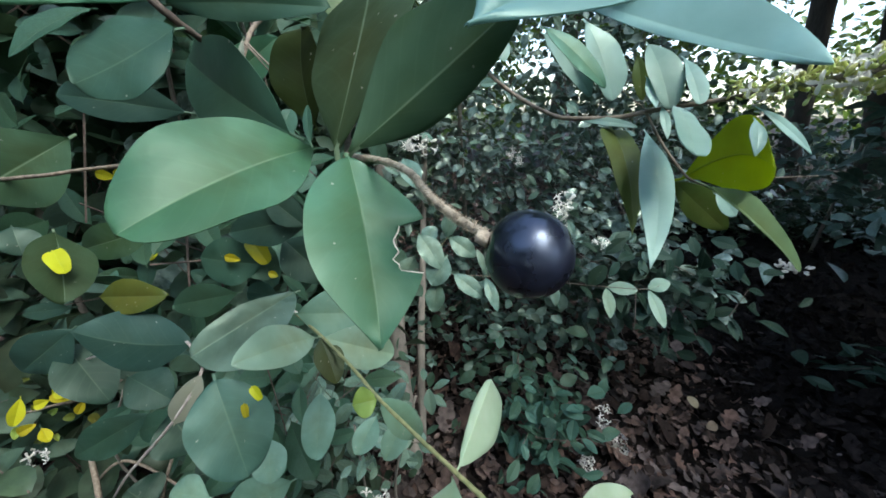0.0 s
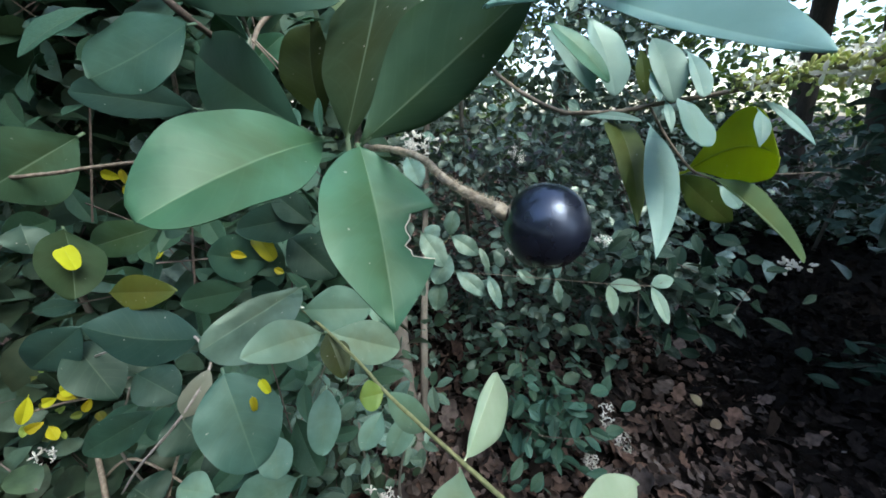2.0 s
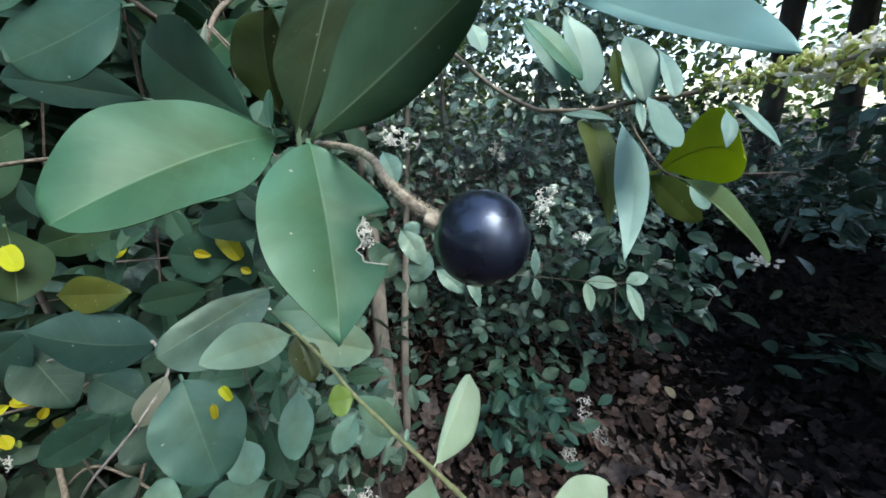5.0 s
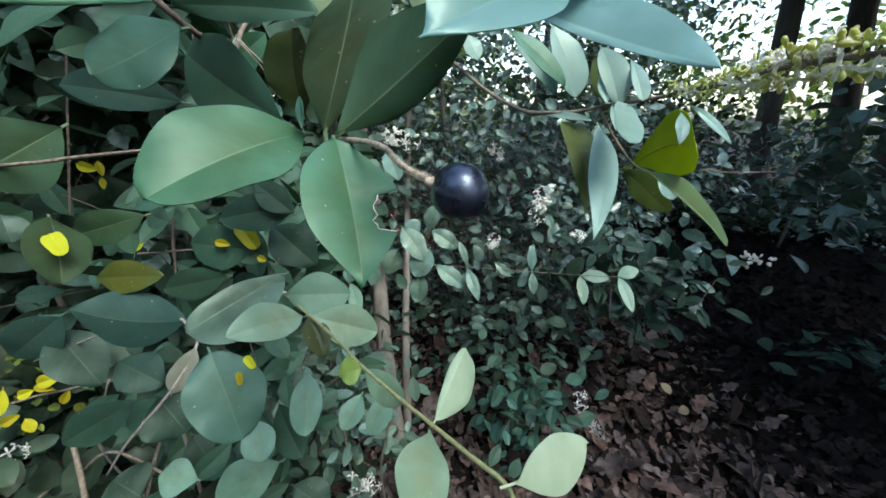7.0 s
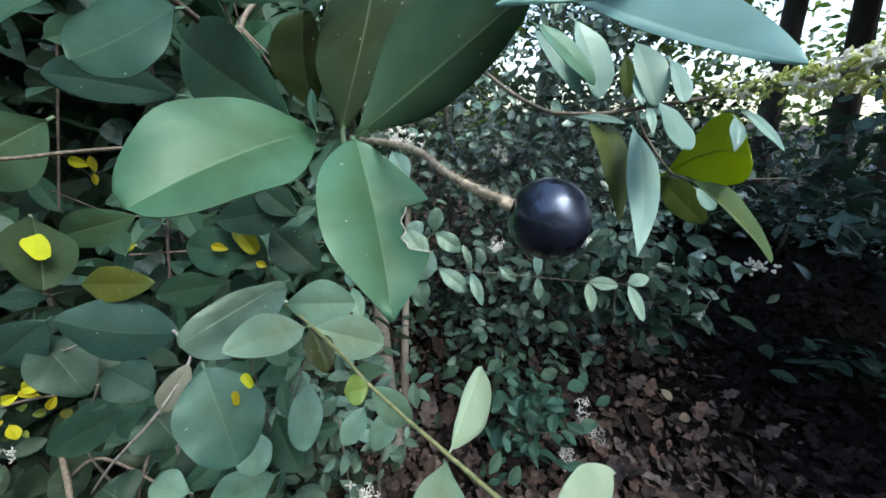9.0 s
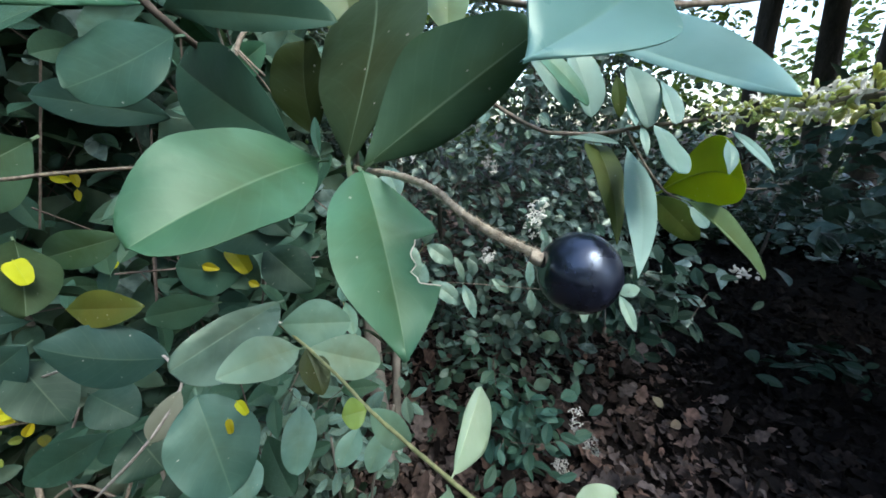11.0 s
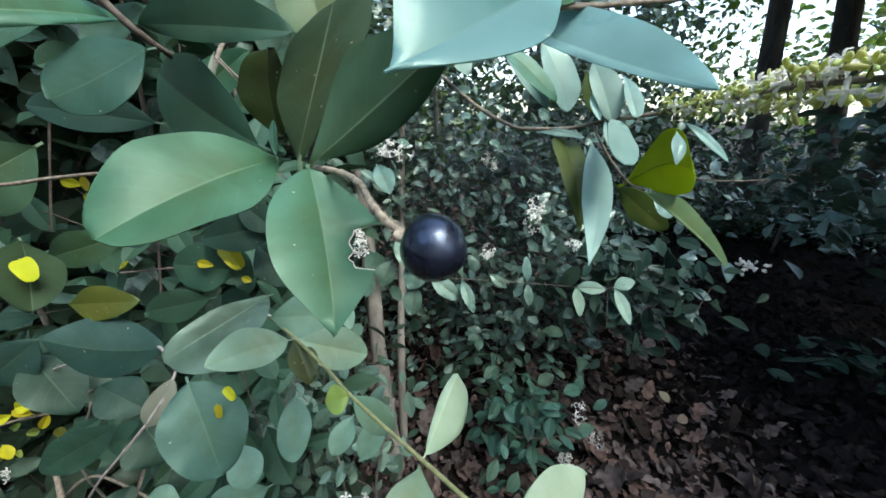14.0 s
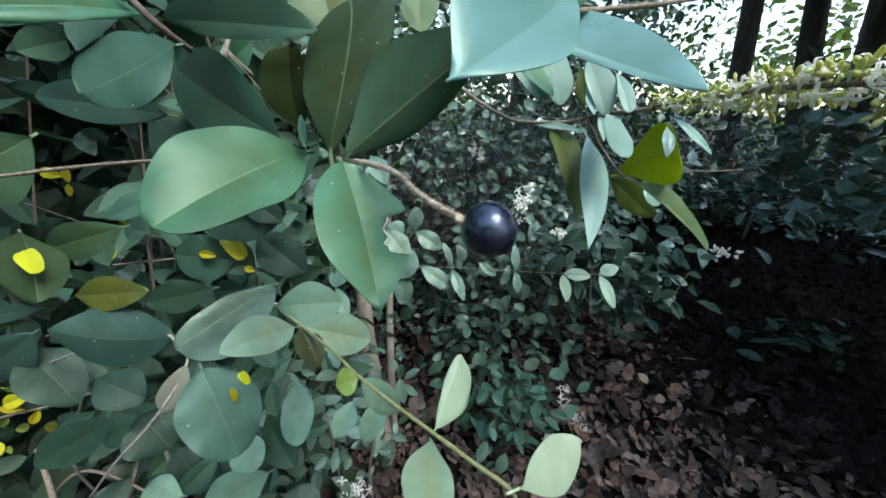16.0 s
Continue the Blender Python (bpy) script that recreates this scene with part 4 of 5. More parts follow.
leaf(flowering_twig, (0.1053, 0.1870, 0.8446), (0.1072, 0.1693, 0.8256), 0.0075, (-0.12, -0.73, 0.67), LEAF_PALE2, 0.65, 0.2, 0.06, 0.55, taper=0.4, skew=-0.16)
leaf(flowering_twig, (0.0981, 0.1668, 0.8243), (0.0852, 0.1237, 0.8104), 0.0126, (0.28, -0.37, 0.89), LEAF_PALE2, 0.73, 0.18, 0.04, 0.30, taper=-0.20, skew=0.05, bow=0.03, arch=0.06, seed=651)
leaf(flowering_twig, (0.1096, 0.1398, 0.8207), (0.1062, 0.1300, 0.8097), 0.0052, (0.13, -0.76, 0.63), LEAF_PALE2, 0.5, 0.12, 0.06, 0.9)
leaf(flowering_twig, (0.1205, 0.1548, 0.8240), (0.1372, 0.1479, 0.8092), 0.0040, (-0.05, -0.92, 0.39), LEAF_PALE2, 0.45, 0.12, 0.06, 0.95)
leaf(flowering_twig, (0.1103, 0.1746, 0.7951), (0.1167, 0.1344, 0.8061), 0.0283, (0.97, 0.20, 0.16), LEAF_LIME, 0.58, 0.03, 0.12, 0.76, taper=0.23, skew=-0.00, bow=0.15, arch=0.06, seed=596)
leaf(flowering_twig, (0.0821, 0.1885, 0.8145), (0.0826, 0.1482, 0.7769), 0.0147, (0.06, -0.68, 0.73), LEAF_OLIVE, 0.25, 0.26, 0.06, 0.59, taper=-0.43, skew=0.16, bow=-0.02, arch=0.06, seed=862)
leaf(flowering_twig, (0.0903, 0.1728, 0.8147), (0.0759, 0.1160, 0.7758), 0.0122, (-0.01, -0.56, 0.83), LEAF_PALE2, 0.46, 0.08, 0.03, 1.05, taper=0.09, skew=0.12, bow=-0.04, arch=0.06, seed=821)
leaf(flowering_twig, (0.1058, 0.1714, 0.7942), (0.1378, 0.1793, 0.7714), 0.0144, (0.13, -0.98, -0.16), LEAF_OLIVE, 0.46, 0.06, 0.02, 0.77, taper=0.25, skew=-0.09, bow=0.01, arch=0.06, seed=708)
leaf(flowering_twig, (0.1035, 0.1437, 0.7976), (0.1505, 0.1502, 0.7634), 0.0087, (0.43, -0.79, 0.44), LEAF_PALE, 0.40, 0.43, 0.01, 1.00, taper=0.57, skew=-0.43, bow=-0.04, arch=0.06, seed=163)
leaf(flowering_twig, (0.1213, 0.1672, 0.7904), (0.1297, 0.1642, 0.7819), 0.0087, (0.10, -0.90, 0.41), LEAF_PALE2, 0.5, 0.12, 0.06, 0.75)
leaf(flowering_twig, (0.0685, 0.1961, 0.8184), (0.0895, 0.1801, 0.8162), 0.0043, (-0.44, -0.66, 0.61), LEAF_PALE2, 0.5, 0.12, 0.06, 0.75)
spike = flower_spike(flowering_twig, [(0.1180, 0.1712, 0.8322), (0.1232, 0.1572, 0.8309), (0.1215, 0.1276, 0.8323), (0.1167, 0.1021, 0.8336), (0.1170, 0.0807, 0.8337), (0.1180, 0.0678, 0.8334)], 5)
ob = part("withered_flower", FLORET, PETAL, spike, "brown withered floret")
ob.data = FLORET.copy()
ob.data.materials[0] = BARK
ob.matrix_local = Matrix.LocRotScale(Vector((0.1137, 0.0985, 0.8335)), Euler((1.2, 0.4, 0)), Vector((0.0042, 0.0042, 0.0034)))
stem(flowering_twig, [(0.0926, 0.1827, 0.8226), (0.0993, 0.1759, 0.8098), (0.1082, 0.1682, 0.7974), (0.1160, 0.1662, 0.7940)], 0.0006, 0.0005, BARK, "spur")

young_stem = thing("young_stem", "green young privet stem with pale fresh leaves", "twig", "privet twigs")
stem(young_stem, [(-0.0919, 0.1974, 0.7008), (-0.0701, 0.1848, 0.6937), (-0.0429, 0.1628, 0.6893), (-0.0251, 0.1464, 0.6864), (-0.0030, 0.1275, 0.6851), (0.0162, 0.1097, 0.6868), (0.0333, 0.0938, 0.6883), (0.0467, 0.0810, 0.6898), (0.0500, 0.0729, 0.6879), (0.0562, 0.0583, 0.6856)], 0.0009, 0.001, GREENSTEM, "stem")
leaf(young_stem, (0.0182, 0.1126, 0.6859), (0.0319, 0.1512, 0.6983), 0.0187, (0.43, -0.41, 0.81), LEAF_YOUNG, 0.63, -0.62, 0.05, 0.39, taper=0.30, skew=0.66, bow=-0.02, arch=0.06, seed=398)
leaf(young_stem, (0.0159, 0.1076, 0.6843), (0.0136, 0.0639, 0.6909), 0.0224, (0.39, 0.12, 0.91), LEAF_SOFT, 0.6, 0.1, 0.06, 0.75)
leaf(young_stem, (0.0480, 0.0732, 0.7013), (0.0933, 0.1222, 0.6664), 0.0224, (0.77, -0.33, 0.54), LEAF_YOUNG, 0.66, -0.09, -0.04, 0.61, taper=-0.03, skew=0.14, bow=0.02, arch=0.06, seed=72)
leaf(young_stem, (-0.0251, 0.1459, 0.6853), (-0.0368, 0.1426, 0.6834), 0.0149, (0.13, -0.78, 0.61), LEAF_LIME2, 0.5, 0.12, 0.06, 0.75)
leaf(young_stem, (-0.0259, 0.1537, 0.6777), (-0.0060, 0.1625, 0.6440), 0.0170, (0.64, -0.74, 0.20), LEAF_MID, 0.5, 0.12, 0.06, 0.7)
leaf(young_stem, (-0.0674, 0.1827, 0.6935), (-0.0277, 0.1956, 0.6752), 0.0272, (0.46, -0.76, 0.46), LEAF_SOFT, 0.55, 0.12, 0.06, 0.75)
leaf(young_stem, (-0.0692, 0.1823, 0.6928), (-0.0548, 0.1670, 0.6738), 0.0175, (0.51, -0.44, 0.74), LEAF_DARK, 0.5, 0.12, 0.06, 0.75)
leaf(young_stem, (-0.0872, 0.1929, 0.7026), (-0.0475, 0.2041, 0.6995), 0.0291, (0.27, -0.84, 0.46), LEAF_MID, 0.5, 0.12, 0.06, 0.75)
leaf(young_stem, (-0.0730, 0.1841, 0.6923), (-0.0888, 0.1332, 0.7108), 0.0236, (0.59, -0.29, 0.76), LEAF_SOFT, 0.55, 0.25, 0.06, 0.75)
leaf(young_stem, (-0.0866, 0.1918, 0.7181), (-0.1200, 0.1448, 0.7035), 0.0325, (0.37, -0.51, 0.78), LEAF_SHRUB, 0.65, 0.32, 0.03, 0.39, taper=-0.04, skew=-0.43, bow=-0.01, arch=0.08, seed=125)

lower_twig = thing("lower_twig", "grey-brown privet twig with oval blue-green leaves", "twig", "privet twigs")
stem(lower_twig, [(-0.3564, 0.2368, 0.5965), (-0.2102, 0.1865, 0.6720), (-0.1401, 0.1587, 0.7034), (-0.1211, 0.1490, 0.7040), (-0.1131, 0.1417, 0.6979), (-0.1228, 0.1281, 0.6777), (-0.1617, 0.1312, 0.6347), (-0.2101, 0.1505, 0.5790)], 0.0008, 0.0007, GREY_TWIG, "stem")
leaf(lower_twig, (-0.1259, 0.1534, 0.7055), (-0.1786, 0.1422, 0.7166), 0.0317, (0.27, -0.87, 0.41), LEAF_GREEN_SHADE, 0.52, -0.21, -0.02, 0.76, taper=-0.09, skew=0.04, bow=-0.06, arch=0.08, seed=293)
leaf(lower_twig, (-0.1023, 0.1367, 0.6979), (-0.0804, 0.1177, 0.6600), 0.0363, (0.51, -0.62, 0.60), LEAF_TEAL, 0.5, 0.12, 0.06, 0.55)
leaf(lower_twig, (-0.1215, 0.1279, 0.6772), (-0.1122, 0.1394, 0.6974), 0.0126, (0.48, -0.84, 0.26), LEAF_PINK, 0.45, 0.12, 0.06, 0.75)
leaf(lower_twig, (-0.2119, 0.1760, 0.7559), (-0.1922, 0.1540, 0.7248), 0.0307, (0.80, -0.12, 0.59), LEAF_UNDER_SHADE, 0.5, 0.12, 0.06, 0.75)
leaf(lower_twig, (-0.1920, 0.2161, 0.7464), (-0.2401, 0.2085, 0.7321), 0.0250, (0.13, -0.99, 0.07), LEAF_UNDER_SHADE, 0.5, 0.12, 0.06, 0.75)
leaf(lower_twig, (-0.1780, 0.1605, 0.7261), (-0.1369, 0.1586, 0.7304), 0.0183, (-0.08, -0.92, 0.39), LEAF_LIME3, 0.5, 0.12, 0.06, 0.75)
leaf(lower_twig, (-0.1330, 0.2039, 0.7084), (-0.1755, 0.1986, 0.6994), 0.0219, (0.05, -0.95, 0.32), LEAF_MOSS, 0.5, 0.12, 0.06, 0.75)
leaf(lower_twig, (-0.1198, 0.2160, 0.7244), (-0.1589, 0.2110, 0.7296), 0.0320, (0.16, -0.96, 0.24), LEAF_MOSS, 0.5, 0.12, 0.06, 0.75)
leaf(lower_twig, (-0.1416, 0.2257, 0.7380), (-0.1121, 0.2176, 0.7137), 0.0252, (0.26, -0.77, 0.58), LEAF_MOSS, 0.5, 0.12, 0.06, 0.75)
leaf(lower_twig, (-0.1102, 0.2293, 0.7381), (-0.0763, 0.2207, 0.7122), 0.0307, (0.20, -0.82, 0.53), LEAF_GREEN_SHADE, 0.5, 0.12, 0.06, 0.75)
leaf(lower_twig, (-0.0818, 0.2148, 0.7587), (-0.1334, 0.2086, 0.7484), 0.0247, (0.08, -0.98, 0.18), LEAF_GREEN_SHADE, 0.5, 0.12, 0.06, 0.75)
leaf(lower_twig, (-0.0819, 0.2078, 0.7544), (-0.1076, 0.2135, 0.7720), 0.0184, (0.14, -0.86, 0.49), LEAF_GREEN_SHADE, 0.5, 0.12, 0.06, 0.75)
leaf(lower_twig, (-0.2218, 0.1780, 0.7069), (-0.2539, 0.1748, 0.7021), 0.0101, (0.04, -0.94, 0.34), LEAF_GREEN_SHADE, 0.5, 0.12, 0.06, 0.75)
leaf(lower_twig, (-0.2674, 0.2046, 0.6698), (-0.3040, 0.1915, 0.6399), 0.0346, (0.35, -0.94, -0.01), LEAF_GREEN_SHADE, 0.5, 0.12, 0.06, 0.75)
leaf(lower_twig, (-0.2843, 0.2082, 0.6531), (-0.2455, 0.1949, 0.6144), 0.0367, (0.53, -0.48, 0.70), LEAF_GREEN_SHADE, 0.5, 0.12, 0.06, 0.75)
leaf(lower_twig, (-0.2516, 0.2176, 0.6184), (-0.2134, 0.2128, 0.6018), 0.0337, (0.26, -0.58, 0.77), LEAF_GREEN_SHADE, 0.5, 0.12, 0.06, 0.75)
leaf(lower_twig, (-0.1982, 0.2427, 0.7327), (-0.2150, 0.2442, 0.7384), 0.0175, (0.11, -0.84, 0.53), LEAF_GREEN_SHADE, 0.5, 0.12, 0.06, 0.75)
leaf(lower_twig, (-0.3041, 0.2202, 0.7417), (-0.2943, 0.2133, 0.7230), 0.0244, (0.69, -0.49, 0.54), LEAF_GREEN_SHADE, 0.5, 0.12, 0.06, 0.75)
leaf(lower_twig, (-0.2550, 0.2339, 0.6054), (-0.2733, 0.2401, 0.6236), 0.0300, (0.50, -0.53, 0.68), LEAF_GREEN_SHADE, 0.5, 0.12, 0.06, 0.75)
leaf(lower_twig, (-0.2418, 0.2307, 0.5679), (-0.2149, 0.2209, 0.5397), 0.0515, (0.52, -0.53, 0.68), LEAF_GREEN_SHADE, 0.5, 0.12, 0.06, 0.75)

far_twig = thing("far_twig", "thin brown twig bearing broad pale leaves low down", "twig", "privet twigs")
stem(far_twig, [(-0.5024, 0.3350, 0.3951), (-0.4642, 0.3030, 0.3635), (-0.4364, 0.2707, 0.3049)], 0.003, 0.0035, BARK, "stem")
stem(far_twig, [(-0.3699, 0.3419, 0.3982), (-0.3669, 0.3080, 0.3658), (-0.3704, 0.2742, 0.3065)], 0.0018, 0.0025, BARK, "stem")
stem(far_twig, [(-0.4918, 0.3102, 0.3297), (-0.4202, 0.3134, 0.3855), (-0.3139, 0.2957, 0.3558)], 0.0018, 0.0018, BARK, "stem")
stem(far_twig, [(-0.5150, 0.3075, 0.3256), (-0.5368, 0.2789, 0.3093)], 0.0018, 0.0018, BARK, "stem")
leaf(far_twig, (-0.2798, 0.2434, 0.5496), (-0.3490, 0.2248, 0.5092), 0.0361, (0.08, -0.95, 0.31), LEAF_TEAL, 0.5, 0.12, 0.06, 0.75)
leaf(far_twig, (-0.2235, 0.2257, 0.4699), (-0.2619, 0.2253, 0.4732), 0.0337, (0.08, -0.55, 0.83), LEAF_MID, 0.55, 0.12, 0.06, 0.75)
leaf(far_twig, (-0.1429, 0.2364, 0.4886), (-0.2049, 0.2206, 0.4546), 0.0416, (-0.11, -0.81, 0.58), LEAF_MID, 0.5, 0.12, 0.06, 0.75)
leaf(far_twig, (-0.1509, 0.2278, 0.5503), (-0.1416, 0.2076, 0.5250), 0.0284, (0.44, -0.62, 0.65), LEAF_MID, 0.5, 0.12, 0.06, 0.55)
leaf(far_twig, (-0.2736, 0.2843, 0.4603), (-0.2459, 0.2715, 0.4243), 0.0394, (0.56, -0.55, 0.62), LEAF_GREEN_SHADE, 0.5, 0.12, 0.06, 0.75)
leaf(far_twig, (-0.0944, 0.2221, 0.6125), (-0.0916, 0.1961, 0.5729), 0.0249, (0.36, -0.77, 0.53), LEAF_MID, 0.5, 0.12, 0.06, 0.6)
leaf(far_twig, (-0.0493, 0.2184, 0.5978), (-0.0610, 0.1994, 0.5779), 0.0184, (0.19, -0.77, 0.61), LEAF_MID, 0.5, 0.3, 0.06, 0.75)
leaf(far_twig, (-0.0260, 0.2201, 0.5997), (-0.0387, 0.1992, 0.5750), 0.0194, (0.12, -0.79, 0.60), LEAF_MID, 0.5, 0.3, 0.06, 0.75)
leaf(far_twig, (-0.1534, 0.2692, 0.4081), (-0.1129, 0.2606, 0.3815), 0.0459, (0.38, -0.54, 0.75), LEAF_GREEN_SHADE, 0.5, 0.12, 0.06, 0.75)
leaf(far_twig, (-0.3550, 0.2745, 0.3611), (-0.3909, 0.2803, 0.3799), 0.0633, (0.37, -0.41, 0.83), LEAF_GREEN_SHADE, 0.5, 0.12, 0.06, 0.75)

slender_sprig = thing("slender_sprig", "fine wiry privet sprig with paired small pale leaves", "twig", "privet twigs")
leaf(slender_sprig, (-0.0506, 0.3592, 0.7782), (-0.0356, 0.3400, 0.7535), 0.0207, (0.21, -0.71, 0.67), LEAF_SHRUB, 0.5, 0.4, 0.06, 0.75)
stem(slender_sprig, [(-0.0898, 0.5520, 0.5770), (-0.0109, 0.5342, 0.5778), (0.0449, 0.5224, 0.5826), (0.1383, 0.4927, 0.5926), (0.1906, 0.4482, 0.6104), (0.2335, 0.4178, 0.6243), (0.2433, 0.4154, 0.6307)], 0.0006, 0.0004, BARK, "stem")
leaf(slender_sprig, (0.1968, 0.4485, 0.6105), (0.2276, 0.4300, 0.6149), 0.0185, (-0.45, -0.59, 0.67), LEAF_MINT, 0.5, 0.12, 0.06, 0.75)
leaf(slender_sprig, (0.1961, 0.4479, 0.6091), (0.1918, 0.4072, 0.5876), 0.0149, (-0.07, -0.46, 0.89), LEAF_MINT, 0.5, 0.12, 0.06, 0.75)
leaf(slender_sprig, (0.2327, 0.4181, 0.6250), (0.2560, 0.4176, 0.6350), 0.0194, (-0.34, -0.56, 0.76), LEAF_MINT, 0.5, 0.12, 0.06, 0.75)
leaf(slender_sprig, (0.2335, 0.4176, 0.6236), (0.2412, 0.3799, 0.5949), 0.0149, (-0.17, -0.62, 0.77), LEAF_MINT, 0.5, 0.12, 0.06, 0.75)
leaf(slender_sprig, (0.1391, 0.4934, 0.5943), (0.1367, 0.5072, 0.6303), 0.0142, (0.06, -0.93, 0.36), LEAF_SHRUB, 0.5, 0.12, 0.06, 0.75)
leaf(slender_sprig, (0.1393, 0.4921, 0.5911), (0.1432, 0.4805, 0.5607), 0.0142, (0.07, -0.93, 0.36), LEAF_SHRUB, 0.5, 0.12, 0.06, 0.75)
leaf(slender_sprig, (-0.0087, 0.5297, 0.5799), (0.0400, 0.5144, 0.5487), 0.0287, (0.15, -0.77, 0.61), LEAF_SHRUB, 0.5, 0.12, 0.06, 0.75)
leaf(slender_sprig, (0.0413, 0.5215, 0.5808), (0.0617, 0.4902, 0.5393), 0.0187, (0.14, -0.76, 0.64), LEAF_SHRUB, 0.5, 0.12, 0.06, 0.75)
leaf(slender_sprig, (0.0429, 0.5233, 0.5851), (0.0268, 0.5410, 0.6189), 0.0123, (0.19, -0.83, 0.53), LEAF_SHRUB, 0.5, 0.12, 0.06, 0.75)
leaf(slender_sprig, (-0.0207, 0.5550, 0.6327), (-0.0168, 0.5698, 0.6704), 0.0272, (-0.18, -0.91, 0.38), LEAF_SHRUB, 0.5, 0.12, 0.06, 0.75)
leaf(slender_sprig, (-0.0188, 0.5548, 0.6319), (0.0254, 0.5463, 0.6049), 0.0310, (0.17, -0.83, 0.53), LEAF_SHRUB, 0.5, 0.12, 0.06, 0.75)
leaf(slender_sprig, (-0.0693, 0.5638, 0.6329), (-0.0280, 0.5360, 0.5844), 0.0391, (0.21, -0.76, 0.61), LEAF_SHRUB, 0.5, 0.12, 0.06, 0.75)
leaf(slender_sprig, (-0.0217, 0.5485, 0.6020), (-0.0428, 0.5258, 0.5596), 0.0429, (-0.13, -0.85, 0.52), LEAF_SHRUB, 0.5, 0.12, 0.06, 0.75)
leaf(slender_sprig, (-0.0347, 0.5370, 0.5599), (-0.0383, 0.5104, 0.5195), 0.0333, (-0.15, -0.82, 0.55), LEAF_SHRUB, 0.5, 0.12, 0.06, 0.75)
leaf(slender_sprig, (-0.0761, 0.5597, 0.5954), (-0.0936, 0.5430, 0.5543), 0.0341, (-0.10, -0.91, 0.41), LEAF_SHRUB, 0.5, 0.12, 0.06, 0.75)
leaf(slender_sprig, (-0.0626, 0.5691, 0.6183), (-0.0423, 0.5789, 0.6414), 0.0281, (-0.08, -0.89, 0.45), LEAF_SHRUB, 0.5, 0.12, 0.06, 0.75)
leaf(slender_sprig, (0.0841, 0.5132, 0.5963), (0.1117, 0.5066, 0.5762), 0.0147, (0.16, -0.85, 0.50), LEAF_SHRUB, 0.5, 0.12, 0.06, 0.75)
stem(slender_sprig, [(-0.0459, 0.5519, 0.5997), (-0.0207, 0.5550, 0.6327), (-0.0118, 0.5596, 0.6434)], 0.0006, 0.0004, GREENSTEM, "stem")
stem(crossing_twig, [(-0.0850, 0.2024, 0.8656), (-0.0833, 0.1818, 0.8536), (-0.0799, 0.1656, 0.8391)], 0.0012, 0.0009, BARK, "spur")
stem(crossing_twig, [(-0.0808, 0.1742, 0.8477), (-0.0741, 0.1704, 0.8426), (-0.0667, 0.1655, 0.8375)], 0.0005, 0.0004, BARK, "spur")
stem(slender_sprig, [(0.4224, 0.6144, 0.7367), (0.4939, 0.6363, 0.7299), (0.5925, 0.6724, 0.7292)], 0.0014, 0.001, BARK, "spur")

stem(slender_sprig, [(-0.0771, 0.3475, 0.5758), (-0.0927, 0.3560, 0.6050), (-0.1008, 0.3626, 0.6275), (-0.1064, 0.3708, 0.6527), (-0.1110, 0.3861, 0.6964)], 0.0006, 0.0004, GREENSTEM, "stem")
leaf(slender_sprig, (-0.1002, 0.3628, 0.6274), (-0.0839, 0.3720, 0.6542), 0.0160, (0.1, -0.85, 0.5), LEAF_MID, 0.55, 0.14, 0.06, 0.6)
leaf(slender_sprig, (-0.1014, 0.3624, 0.6275), (-0.1042, 0.3675, 0.6441), 0.0086, (-0.1, -0.85, 0.5), LEAF_MID, 0.55, 0.14, 0.06, 0.6)
leaf(slender_sprig, (-0.0982, 0.3626, 0.6260), (-0.0835, 0.3383, 0.6015), 0.0164, (0.2, -0.8, 0.55), LEAF_MID, 0.55, 0.14, 0.06, 0.6)
leaf(slender_sprig, (-0.1079, 0.3859, 0.6931), (-0.0946, 0.3643, 0.6559), 0.0170, (0.2, -0.8, 0.55), LEAF_MID, 0.5, 0.14, 0.06, 0.65)
leaf(berry_twig, (-0.0228, 0.0979, 0.8133), (-0.0261, 0.1059, 0.8226), 0.0027, (0, -0.95, 0.3), LEAF_MOSS, 0.5, 0.2, 0.06, 0.8)
leaf(berry_twig, (-0.0114, 0.0986, 0.8131), (-0.0126, 0.1029, 0.8175), 0.0016, (0, -0.95, 0.3), LEAF_MOSS, 0.5, 0.2, 0.06, 0.8)
stem(crossing_twig, [(-0.0865, 0.1198, 0.8626), (-0.0820, 0.1222, 0.8556), (-0.0758, 0.1252, 0.8481), (-0.0730, 0.1322, 0.8435), (-0.0723, 0.1422, 0.8397)], 0.0013, 0.001, BRUSH, "stem")
stem(crossing_twig, [(-0.0808, 0.1708, 0.8479), (-0.0731, 0.1697, 0.8401), (-0.0649, 0.1683, 0.8300)], 0.0004, 0.0003, BARK, "spur")
leaf(crossing_twig, (-0.0805, 0.1707, 0.8495), (-0.0805, 0.1662, 0.8392), 0.0028, (0.2, -0.9, 0.3), LEAF_PINK, 0.7, 0.2, 0.06, 0.5)
leaf(flowering_twig, (0.0908, 0.1840, 0.8364), (0.0939, 0.1766, 0.8243), 0.0050, (-0.1, -0.75, 0.65), LEAF_PALE2, 0.5, 0.12, 0.06, 0.85)
leaf(flowering_twig, (0.0974, 0.1795, 0.8246), (0.0977, 0.1690, 0.8120), 0.0040, (-0.1, -0.75, 0.65), LEAF_PALE2, 0.5, 0.12, 0.06, 0.9)
leaf(flowering_twig, (0.0973, 0.2170, 0.8495), (0.1033, 0.2160, 0.8284), 0.0081, (-0.2, -0.85, 0.4), LEAF_OLIVE, 0.5, 0.12, 0.06, 0.8)

